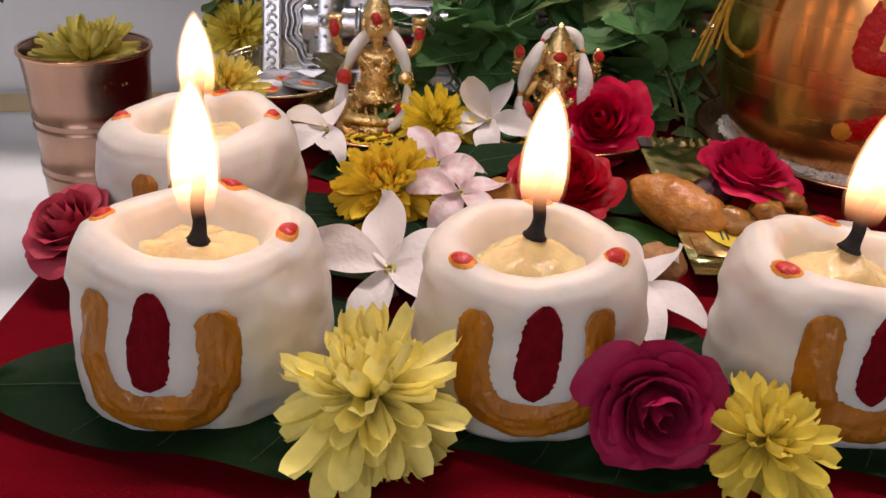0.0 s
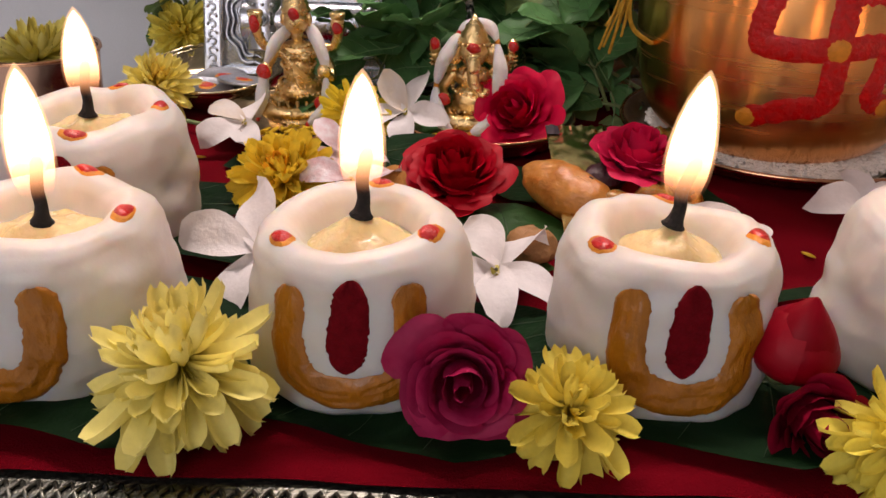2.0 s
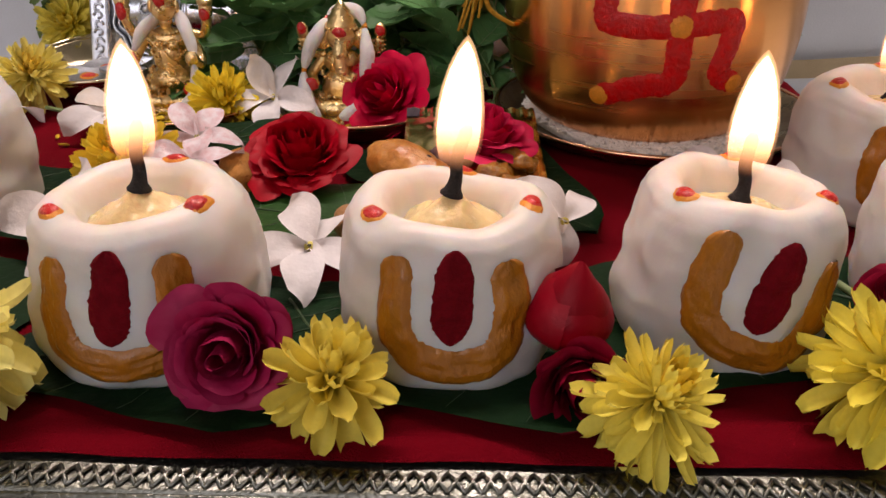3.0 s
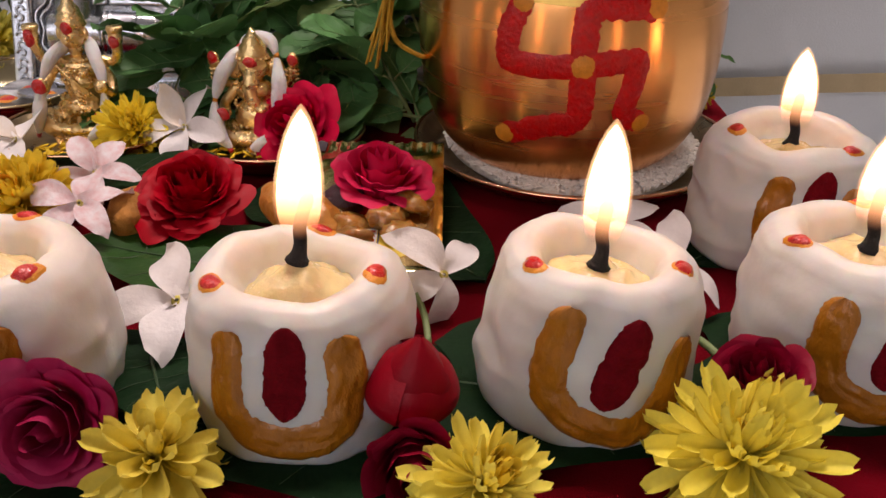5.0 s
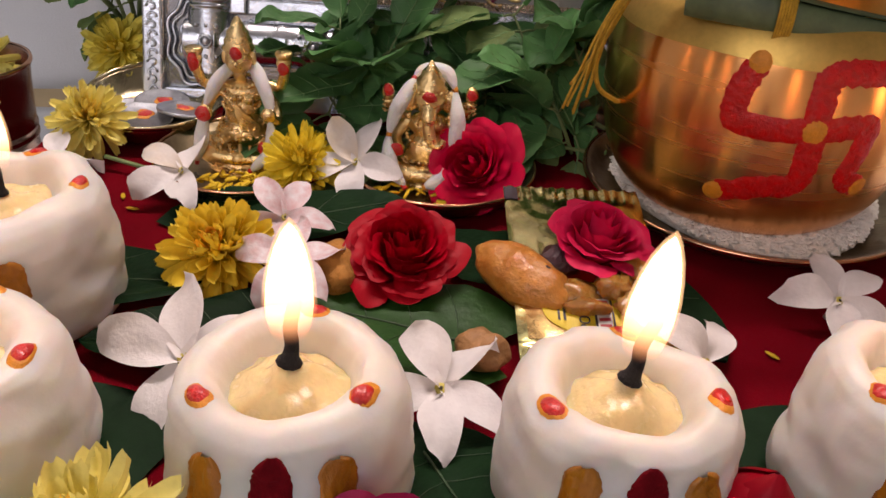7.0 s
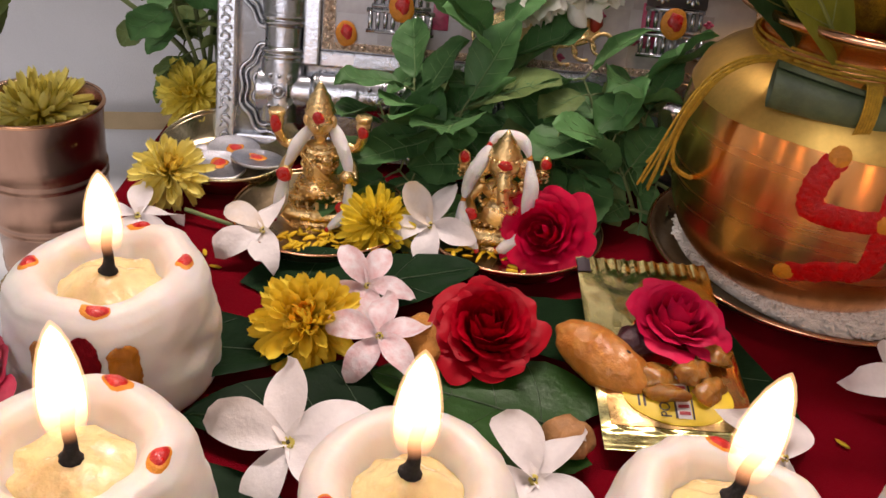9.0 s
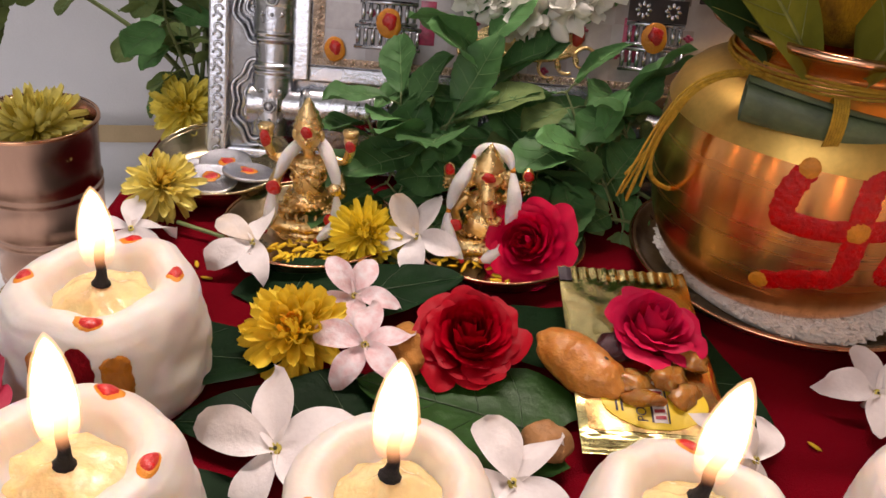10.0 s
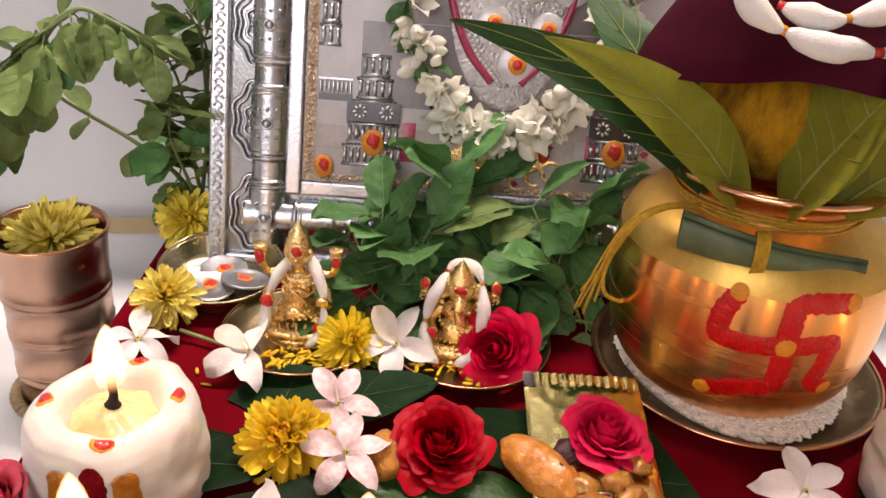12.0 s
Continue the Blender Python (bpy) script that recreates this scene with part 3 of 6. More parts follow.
def cotton_string(name, keys, puffs, label, width=0.0045, category="cotton garland"):
    g = thing(name, label, category, group="cotton garlands")
    pts = curve_points(keys, 24)
    seg = len(pts) / puffs

    def radius(k):
        f = (k / seg) % 1
        return width * (0.13 + 0.87 * math.sin(math.pi * f) ** 0.7)
    part("cotton", tube([p + Vector((noise.noise(p * 120), noise.noise(p * 130 + Vector((3, 0, 0))), noise.noise(p * 110))) * width * 0.20 for p in pts], [radius(k) * (1 + 0.10 * noise.noise(p * 150)) for k, p in enumerate(pts)], 14), COTTON, g)
    for i in range(puffs + 1):
        k = min(int(i * seg), len(pts) - 1)
        d = (pts[min(k + 1, len(pts) - 1)] - pts[max(k - 1, 0)]).normalized()
        part("kumkum_knot", tube([pts[k] - d * width * 0.35, pts[k], pts[k] + d * width * 0.35], width * 0.34, 8), TURMERIC if i % 2 else KUMKUM, g)
    return g


cotton_string("cotton_garland", [(0.142, 0.331, 0.212), (0.146, 0.327, 0.200), (0.158, 0.322, 0.193), (0.174, 0.320, 0.189), (0.192, 0.320, 0.188), (0.212, 0.322, 0.191), (0.232, 0.332, 0.198)], 3, "thick white cotton garland over the maroon cloth", 0.0052)
cotton_string("cotton_garland", [(0.158, 0.328, 0.200), (0.172, 0.325, 0.197), (0.188, 0.325, 0.200), (0.206, 0.328, 0.206)], 2, "short white cotton strand on the maroon cloth", 0.0048)


def blade(length, width, droop=0.2, fold=0.25, shape="mango", seed=0, wave=0.06, nu=12, nv=22, sweep=0.0):
    """A leaf from its stalk along +y, face up: sheet with folded midrib and side veins."""
    def half(v):
        if shape == "mango":
            return math.sin(math.pi * min(1, v * 0.94 + 0.05) ** 0.85) ** 0.9
        if shape == "betel":
            return (max(0.0, 1 - v) ** 0.62) * (0.45 + 0.75 * min(1, v * 4.5) ** 0.6) * (1.0 - 0.12 * math.sin(v * 3))
        return math.sin(math.pi * min(1, v * 0.945 + 0.015) ** 1.10) ** 0.66 * (1 + 0.035 * math.sin(v * 58))

    def at(u, v):
        s = 2 * u - 1
        w = width * 0.5 * max(half(v), 0.012)
        back = -0.13 * length * (abs(s) ** 1.5) * (1 - min(1, v * 4)) if shape == "betel" else 0
        y = length * v + back
        vein = (0.030 if shape == 'basil' else 0.010) * width * math.cos((v - 0.28 * abs(s)) * (44 if shape == "mango" else 26)) * (abs(s) > 0.02) * (1 - abs(s))
        z = -droop * length * v * v + fold * w * abs(s) ** 1.2 + vein + wave * width * noise.noise(Vector((s * 1.4, v * 3.2, seed * 3.7))) * (0.3 + abs(s))
        return Vector((s * w + sweep * length * v * v, y, z))
    return at, grid(at, nu, nv)


def rib_of(at, length, thick, v1=0.97):
    return tube([at(0.5, v1 * i / 14) + Vector((0, 0, thick * 0.35)) for i in range(-0, 15)], [thick * (1 - 0.8 * i / 14) for i in range(15)], 6)


def heading(base, tip, roll=0.0):
    """A pose whose +y runs from base to tip, face up turned by roll degrees."""
    b, t = Vector(base), Vector(tip)
    y = (t - b).normalized()
    x = y.cross(Vector((0, 0, 1)))
    x = x.normalized() if x.length > 1e-3 else Vector((1, 0, 0))
    z = x.cross(y)
    m = Matrix((x, y, z)).transposed().to_4x4()
    return Matrix.Translation(b) @ m @ pose(0, 0, 0, 0, roll, 0)


def veined_leaf(name, base, tip, width, material, label, category="leaf", droop=0.15, fold=0.25, shape="mango", roll=0.0, seed=0, rib=0.0009, group="", wave=0.06, veins=6, ribs=None, sweep=0.0):
    length = (Vector(tip) - Vector(base)).length
    g = thing(name, label, category, heading(base, tip, roll), group)
    at, b = blade(length, width, droop, fold, shape, seed, wave, sweep=sweep)
    part("blade", b, material, g)
    part("midrib", rib_of(at, length, rib), ribs or RIB, g, "raised midrib")
    for i in range(veins):
        v = 0.14 + 0.66 * i / veins
        for s in (-1, 1):
            part("vein", tube([at(0.5 + s * 0.5 * 0.92 * q / 6, min(0.96, v + 0.16 * (q / 6) ** 1.2)) + Vector((0, 0, rib * 0.25)) for q in range(7)], [rib * 0.38 * (1 - 0.6 * q / 6) for q in range(7)], 4), ribs or RIB, g)
    return g


LEAF_ROUND = "leaves round the pot"
veined_leaf("mango_leaf", (0.173, 0.358, 0.107), (0.1090, 0.345, 0.2110), 0.031, MANGO, "olive-green mango leaf tucked into the pot's mouth", droop=0.02, roll=-62, seed=1, group=LEAF_ROUND, sweep=-0.42)
veined_leaf("mango_leaf", (0.164, 0.372, 0.107), (0.0930, 0.370, 0.2160), 0.032, MANGO_DARK, "dark green mango leaf with a curled tip", droop=0.05, roll=-65, seed=2, group=LEAF_ROUND, sweep=-0.50)
veined_leaf("mango_leaf", (0.188, 0.3480, 0.112), (0.2080, 0.326, 0.2040), 0.058, MANGO, "broad olive mango leaf with pale veins", droop=-0.03, roll=50, seed=3, group=LEAF_ROUND, sweep=0.30)
veined_leaf("mango_leaf", (0.213, 0.3560, 0.112), (0.2700, 0.338, 0.1980), 0.044, MANGO, "olive mango leaf leaning out of the pot", droop=0.05, roll=58, seed=4, group=LEAF_ROUND, sweep=0.3)
veined_leaf("mango_leaf", (0.215, 0.415, 0.106), (0.290, 0.470, 0.190), 0.040, MANGO_DARK, "dark green mango leaf behind the coconut", droop=0.1, roll=20, seed=5, group=LEAF_ROUND)
veined_leaf("mango_leaf", (0.170, 0.412, 0.106), (0.110, 0.465, 0.185), 0.040, MANGO_DARK, "dark green mango leaf behind the coconut", droop=0.1, roll=-20, seed=6, group=LEAF_ROUND)

roll = thing("rolled_leaf", "dull green betel leaf rolled and tied to the pot's neck", "rolled leaf")
pts = curve_points([(0.145, 0.346, 0.101), (0.163, 0.337, 0.0995), (0.188, 0.333, 0.0965), (0.223, 0.338, 0.0915)], 8)


def roll_at(u, v):
    k = v * (len(pts) - 1)
    p = pts[round(k)]
    a = u * 2 * math.pi * 1.35
    r = (0.0100 - 0.0040 * v) * (0.62 + 0.38 * u)
    return p + Vector((0.1 * r * math.cos(a), r * 0.55 * math.cos(a), r * math.sin(a)))


part("leaf_sheet", grid(roll_at, 30, len(pts) - 1), ROLL, roll)
bm = bmesh.new()
for i in range(6):
    c = Vector((0.1735 + 0.0010 * i, 0.3350, 0.0985))
    tube([c + Vector((0.0012 * math.cos(a), 0.0062 * math.cos(a), 0.0095 * math.sin(a))) for a in (0.35 * q for q in range(19))], 0.0005, 5, bm)
part("tie", bm, THREAD, roll, "yellow thread tie")

cord = thing("yellow_thread", "loose yellow thread wound round the pot's neck", "thread")
for i in range(7):
    r, z = 0.0422 + 0.0006 * (i % 3), 0.1015 + 0.0011 * i
    part("winding", tube([(KX + r * math.cos(a), KY + r * math.sin(a), z + 0.001 * math.sin(2 * a + i)) for a in (2 * math.pi * q / 48 for q in range(49))], 0.0007, 5), THREAD, cord)
for i in range(9):
    j = Vector((0.0012 * math.sin(i * 2.1), 0.0015 * math.cos(i * 1.7), 0.0010 * math.sin(i)))
    e = Vector((0.004 * math.sin(i * 1.3), 0.0, -0.006 * math.cos(i * 2.4)))
    part("loose_end", tube(curve_points([Vector((0.156, 0.362, 0.106)) + j * 0.4, Vector((0.140, 0.357, 0.106)) + j, Vector((0.128, 0.356, 0.098)) + j * 1.3, Vector((0.120, 0.358, 0.080)) + j * 1.5, Vector((0.113, 0.360, 0.054)) + j + e], 8), 0.0006, 5), THREAD, cord)
part("loop", tube(curve_points([(0.124, 0.357, 0.094), (0.119, 0.358, 0.075), (0.121, 0.360, 0.060), (0.130, 0.366, 0.052), (0.1335, 0.372, 0.05)], 8), 0.0010, 6), THREAD, cord)

RICE_BED = mat("rice_bed", (0.86, 0.84, 0.78), 0.6, var=0.1, scale=500, bump=1.0, fine=900)
# rice grains heaped on the plate
grain = mesh_of("grain", lump((0, 0, 0), (0.0008, 0.0021, 0.0007), seg=6), RICE)
vs, fs = [], []
for i in range(5200):
    a = random.uniform(0, 2 * math.pi)
    r = 0.0585 * math.sqrt(random.uniform(0.12, 1)) * (1 + 0.06 * math.sin(3 * a))
    z = 0.0044 + 0.0044 * max(0, 1 - ((r - 0.036) / 0.026) ** 2) * random.uniform(0.75, 1)
    m = pose(0.200 + r * math.cos(a), 0.391 + r * math.sin(a), z, random.uniform(-25, 25), random.uniform(-25, 25), random.uniform(0, 360))
    o = len(vs)
    vs += [tuple(m @ v.co) for v in grain.vertices]
    fs += [tuple(o + k for k in p.vertices) for p in grain.polygons]
solo("rice_bed", lathe([(0.002, 0.0022), (0.0565, 0.0022), (0.055, 0.0045), (0.048, 0.0066), (0.034, 0.0070), (0.002, 0.0060)], 60, lambda a, r, z: (r * (1 + 0.05 * math.sin(3 * a)), z)), RICE_BED, "bed of white rice in the brass plate", "rice", pose(0.200, 0.391, 0.0), kind="stuff")
me = bpy.data.meshes.new("rice_grains")
me.from_pydata(vs, [], fs)
me.materials.append(RICE)
tagged(new("rice_grains", me), "loose white rice grains round the pot's foot", "rice", kind="stuff")


# ---- flowers ----
def aim(x, y, z, d, spin=0.0):
    """A pose at a place with +z along d."""
    return Matrix.Translation((x, y, z)) @ Vector(d).to_track_quat("Z", "Y").to_matrix().to_4x4() @ pose(0, 0, 0, 0, 0, spin)


def petal_mat(name, base, rough=0.5, **k):
    return mat(name, base, rough, var=0.07, scale=120, bump=k.pop("bump", 0.15), fine=500, rand=k.pop("rand", 0.14), trans=k.pop("trans", 0.12), spec=0.15, **k)


def rose(label, m, radius, base, layers=(2, 3, 4, 5, 6, 6), closed=0.0, seed=0, edge=None, category="rose"):
    """A rose: cupped petals wrapped in a spiral, the outer ones with rims rolled back."""
    g = thing("rose", label, category, m, "roses")
    # edge: lighter colour in noise patches; on the magenta rose it imitates lit petals.
    p_in = petal_mat("rose_petal", base, 0.5, trans=0.06, second=edge, amount=0.15) if edge else petal_mat("rose_petal", base, 0.5, trans=0.06)
    rnd = random.Random(seed)
    total = len(layers)
    for li, n in enumerate(layers):
        f = li / (total - 1)
        for i in range(n):
            phi = 2 * math.pi * (i + 0.37 * li + 0.18 * rnd.uniform(-1, 1)) / n
            w = min(1.75, 1.36 * math.pi / n) * rnd.uniform(0.92, 1.08)
            R = radius * (0.12 + (0.80 - 0.34 * closed) * f ** 0.95) * rnd.uniform(0.94, 1.06)
            h = radius * (1.02 + 0.25 * closed - (0.56 - 0.30 * closed) * f ** 1.3) * rnd.uniform(0.94, 1.05)
            belly = 0.62 - 0.14 * f
            shut = 0.34 * (1 - f) + 0.10 * closed
            curl = radius * (0.02 + (0.24 - 0.20 * closed) * f) * rnd.uniform(0.4, 1.5)
            k = rnd.uniform(0, 50)
            peak = rnd.uniform(-0.35, 0.35)

            def at(u, v):
                s = 2 * u - 1
                vv = v * (1 - 0.15 * abs(s) ** 4 - 0.03 * (s - peak) ** 2)
                cup = math.sin(math.pi / 2 * min(1, vv / belly)) ** 0.8 if vv < belly else 1 - shut * ((vv - belly) / (1 - belly)) ** 2
                flare = min(1, 1.15 * f) * (1 - 0.35 * closed)
                r = R * ((1 - flare) * cup + flare * vv ** 0.85)
                roll_back = max(0, vv - 0.66) / 0.34
                r += curl * roll_back ** 1.6 * (1.0 + 0.5 * s * s)
                z = h * vv ** 1.12 - curl * 0.9 * roll_back ** 2.6
                r += radius * 0.055 * noise.noise(Vector((s * 1.8, v * 2.4, k))) * v
                z += radius * 0.075 * noise.noise(Vector((s * 2.4, v * 1.6, k + 9))) * v * v
                r += radius * 0.010 * noise.noise(Vector((s * 9, v * 1.5, k + 20))) * v * v
                r *= 1 + 0.11 * s
                a = phi + s * w * (0.30 + 0.70 * min(1, vv * 1.7))
                return Vector((r * math.cos(a), r * math.sin(a), z))
            part("petal", grid(at, 14, 14), p_in, g)
    part("calyx", lathe([(0.001, -0.22 * radius), (0.12 * radius, -0.20 * radius), (0.20 * radius, -0.06 * radius), (0.14 * radius, 0.06 * radius)], 10), STEM, g, "green calyx")
    return g


def bud(label, m, radius, base, seed=0):
    """A closed rose bud: broad petals wrapped egg-shaped round each other."""
    g = thing("rose", label, "rose", m, "roses")
    skin = petal_mat("bud_petal", base, 0.42, trans=0.08)
    for i in range(5):
        big = 0.80 + 0.06 * i

        def at(u, v):
            s = 2 * u - 1
            vv = 0.03 + 0.97 * v * (1 - (0.04 + 0.05 * i) * s * s)
            r = radius * (0.05 + big * math.sin(math.pi * vv ** 0.70) ** 0.85) * (1 + 0.09 * s)
            r += radius * 0.13 * noise.noise(Vector((s * 1.6, v * 2, seed + i * 7))) * v + radius * 0.025 * noise.noise(Vector((s * 8, v * 2, seed + i)))
            z = radius * 2.15 * (1.0 - 0.05 * i) * vv
            a = 2.4 * i + s * 1.5
            return Vector((r * math.cos(a), r * math.sin(a), z))
        part("petal", grid(at, 16, 14), skin, g)
    part("calyx", lathe([(0.001, -0.30 * radius), (0.18 * radius, -0.26 * radius), (0.34 * radius, -0.05 * radius), (0.30 * radius, 0.12 * radius)], 12), STEM, g, "green calyx")
    return g


def mum(label, m, radius, base, core, count=105, wide=0.20, seed=0, flat=0.0, droop=-18, inner=0.28):
    """A full chrysanthemum: spoon-shaped petals in many whorls, curved in at the heart."""
    g = thing("chrysanthemum", label, "chrysanthemum", m, "chrysanthemums")
    outer_m, inner_m = petal_mat("chrysanthemum_petal", base, rand=0.10, trans=0.22, bump=0.05, streak=SMALL), petal_mat("chrysanthemum_heart", core, rand=0.10, trans=0.22, bump=0.05, streak=SMALL)
    rnd = random.Random(seed)
    count = int(count * (2.1 if wide < 0.19 else 1.75))
    kinds = []
    for q in range(5):
        bend, twist = (0.52, 0.36, 0.16, -0.08, -0.30)[q], (0.0, 0.05, -0.04, 0.06, -0.05)[q]

        def at(u, v):
            s = 2 * u - 1
            w = wide * (0.42 + 0.70 * math.sin(math.pi * min(0.5, v * 0.60))) * (1 if v < 0.78 else max(0.10, 1 - ((v - 0.78) / 0.225) ** 2) ** 0.38)
            notch = 0.035 * (1 - abs(s)) * (v > 0.9)
            return Vector((s * w * 0.5 + twist * v * v, v - notch, bend * v * v + 0.72 * wide * s * s * (1 - 0.30 * v) + 0.06 * wide * math.cos(s * 9) * v))
        kinds.append((mesh_of("petal", grid(at, 6, 11), outer_m), mesh_of("petal", grid(at, 6, 11), inner_m)))
    for k in range(count):
        f = (k + 0.5) / count
        elev = 88 - (88 - droop) * f ** (0.78 + flat) + rnd.uniform(-15, 15)
        length = radius * (0.32 + 0.68 * min(1, f * 1.5) ** 0.7) * rnd.uniform(0.72, 1.14)
        kind = min(4, int(f * 4.4 + rnd.uniform(-0.5, 0.7))) if f > 0.15 else 0
        pm = pose(0, 0, 0.10 * radius * (1 - f), 0, 0, k * 137.5 + rnd.uniform(-8, 8)) @ pose(0, 0.08 * radius * f, 0, elev, 0, 0) @ pose(0, 0, 0, 0, rnd.uniform(-18, 18), 0) @ Matrix.Diagonal((length, length, length, 1))
        part("petal", kinds[max(0, kind)][1 if f < inner else 0], None, g, m=pm)
    part("calyx", lathe([(0.02 * radius, -0.30 * radius), (0.12 * radius, -0.26 * radius), (0.22 * radius, -0.08 * radius), (0.16 * radius, 0.02 * radius)], 10), STEM, g, "green calyx")
    return g


WHITE_PETAL = mat("white_petal", (0.90, 0.86, 0.85), 0.5, var=0.05, scale=120, bump=0.3, fine=600, trans=0.2, spec=0.3, rand=0.05)
SPOTTED_PETAL = mat("kumkum_spotted_petal", (0.80, 0.76, 0.78), 0.5, var=0.06, scale=230, bump=0.4, fine=600, trans=0.15, second=(0.62, 0.16, 0.16), amount=0.28)
BROWN_PETAL = mat("bruised_petal", (0.78, 0.66, 0.52), 0.55, var=0.08, scale=90, bump=0.3, fine=600, trans=0.2, second=(0.80, 0.74, 0.70), amount=0.5)
EYE_YELLOW = mat("flower_eye", (0.62, 0.52, 0.10), 0.6, var=0.1, scale=300)
THROAT_SHADE = mat("painted_throat_shade", (0.06, 0.05, 0.02), 0.8)


def jasmine(label, m, size, seed=0, lift=12, material=None, skip=(), odd=None, curl=0.5):
    g = thing("jasmine_flower", label, "jasmine", m, "white jasmine flowers")
    rnd = random.Random(seed)
    for i in range(5):
        if i in skip:
            continue
        c, tw, k = curl * rnd.uniform(0.4, 2.2), rnd.uniform(-0.2, 0.2), rnd.uniform(0, 40)

        def at(u, v):
            s = 2 * u - 1
            w = (0.14 + 0.86 * math.sin(math.pi * min(1, v * 0.86 + 0.04)) ** 1.1) * 0.285 * (1 if v < 0.92 else 1 - ((v - 0.92) / 0.08) ** 2 * 0.8)
            x = s * w + 0.16 * v * v + 0.05 * math.sin(v * 3) + (0.10 * max(0, v - 0.8) * 5 * 0.3)
            z = 0.10 * math.sin(v * 2.6) - c * 0.34 * v ** 3 + 0.10 * s * s * (1 - v) + (0.16 + tw) * s * (v - 0.25) + 0.05 * noise.noise(Vector((s * 1.5, v * 2.5, k)))
            return Vector((x, v, z)) * size
        part("petal", grid(at, 7, 12), odd if (odd and i == 1) else (material or WHITE_PETAL), g, m=pose(0, 0, 0, 0, 0, 72 * i + rnd.uniform(-9, 9)) @ pose(0, 0.03 * size, 0, lift + rnd.uniform(-13, 13), rnd.uniform(-16, 16), 0))
    part("throat", lathe([(0.02 * size, -0.02 * size), (0.085 * size, 0.035 * size), (0.075 * size, 0.075 * size), (0.03 * size, 0.05 * size)], 12), EYE_YELLOW, g, "pale yellow eye")
    # No real hole: a flat dark lump paints the shade inside the throat.
    part("throat_shade_spot", lump((0, 0, 0.072 * size), (0.03 * size, 0.03 * size, 0.008 * size), seg=8), THROAT_SHADE, g)
    part("flower_tube", tube([(0, 0, 0.02 * size), (0, 0, -0.35 * size), (0.03 * size, 0, -0.55 * size)], [0.05 * size, 0.045 * size, 0.06 * size], 8), WHITE_PETAL, g)
    return g


# front row
mum("pale yellow chrysanthemum leaning between two lamps", aim(-0.0110, 0.1600, 0.0215, (-0.12, -0.10, 1.0), 20), 0.0225, (0.98, 0.88, 0.30), (0.96, 0.66, 0.12), 74, wide=0.29, seed=1, droop=-62, inner=0.12)
# The paler pink in edge is light on the petals, put into their colour.
rose("wilting magenta rose at the cloth's front edge", aim(0.0560, 0.1740, 0.0150, (-0.02, -0.92, 0.30), 30), 0.0190, (0.36, 0.007, 0.058), layers=(2, 3, 4, 5, 6, 6), closed=0.40, seed=2, edge=(0.50, 0.07, 0.17))
mum("sparse yellow chrysanthemum with long petals", aim(0.0805, 0.1600, 0.0130, (0.12, -0.28, 0.95), 75), 0.0170, (0.90, 0.74, 0.13), (0.80, 0.60, 0.08), 40, wide=0.30, seed=3, droop=-50, inner=0.1)
rose("crimson rose lying between lamps", aim(0.1400, 0.1725, 0.0090, (0.05, -0.90, 0.22), 10), 0.0165, (0.24, 0.003, 0.020), layers=(2, 3, 4, 5, 5, 6), closed=0.75, seed=4)
bud("bright red rose bud standing between lamps", aim(0.1365, 0.1810, 0.0125, (0.16, -0.10, 0.97), 200), 0.0115, (0.30, 0.002, 0.010), seed=5)
mum("yellow chrysanthemum tipped over the stool's edge", aim(0.1555, 0.1520, 0.0150, (0.52, -0.14, 0.84), 0), 0.0170, (0.96, 0.82, 0.14), (0.80, 0.55, 0.04), 90, wide=0.25, seed=6, droop=-85, inner=0.2)
mum("large bright yellow chrysanthemum by the last lamp", aim(0.2150, 0.1640, 0.0150, (0.10, -0.15, 1.0), 40), 0.0225, (0.97, 0.83, 0.12), (0.90, 0.60, 0.05), 95, wide=0.24, seed=7, droop=-55, inner=0.1)
rose("crimson rose behind the yellow flower", aim(0.2270, 0.1900, 0.0120, (-0.25, -0.35, 0.9), 0), 0.0165, (0.26, 0.003, 0.022), layers=(2, 3, 4, 5, 5), closed=0.7, seed=8)
rose("soft pink rose beside the lamps", aim(-0.1080, 0.2480, 0.0120, (-0.3, -0.4, 0.8), 0), 0.0170, (0.48, 0.03, 0.07), closed=0.4, seed=9, edge=(0.62, 0.2, 0.22))

# middle of the altar
rose("velvety dark red open rose on a betel leaf", aim(0.0505, 0.3020, 0.0070, (-0.03, -0.42, 0.9), 15), 0.0222, (0.42, 0.0010, 0.010), layers=(3, 4, 5, 6, 7, 8, 8, 8), closed=0.42, seed=11)
rose("deep pink rose in the small brass plate", aim(0.0800, 0.3760, 0.0120, (-0.35, -0.72, 0.55), 40), 0.0225, (0.62, 0.005, 0.045), layers=(3, 4, 5, 6, 7, 7), closed=0.38, seed=12)
rose("pink rose with curling petals on the gold packet", aim(0.1180, 0.3060, 0.0130, (0.10, -0.18, 0.95), 0), 0.0205, (0.62, 0.006, 0.060), layers=(2, 3, 4, 5, 6, 6), closed=0.45, seed=13, edge=(0.60, 0.05, 0.12))
mum("golden yellow chrysanthemum with an orange heart", aim(-0.0150, 0.3000, 0.0110, (-0.08, -0.55, 0.82), 0), 0.0195, (0.99, 0.75, 0.08), (0.98, 0.50, 0.035), 120, wide=0.23, seed=14, droop=-8, inner=0.22)
mum("bright yellow chrysanthemum in the brass plate", aim(0.0030, 0.3720, 0.0130, (0.15, -0.6, 0.7), 0), 0.0165, (0.98, 0.79, 0.08), (0.97, 0.72, 0.06), 110, wide=0.18, seed=15)
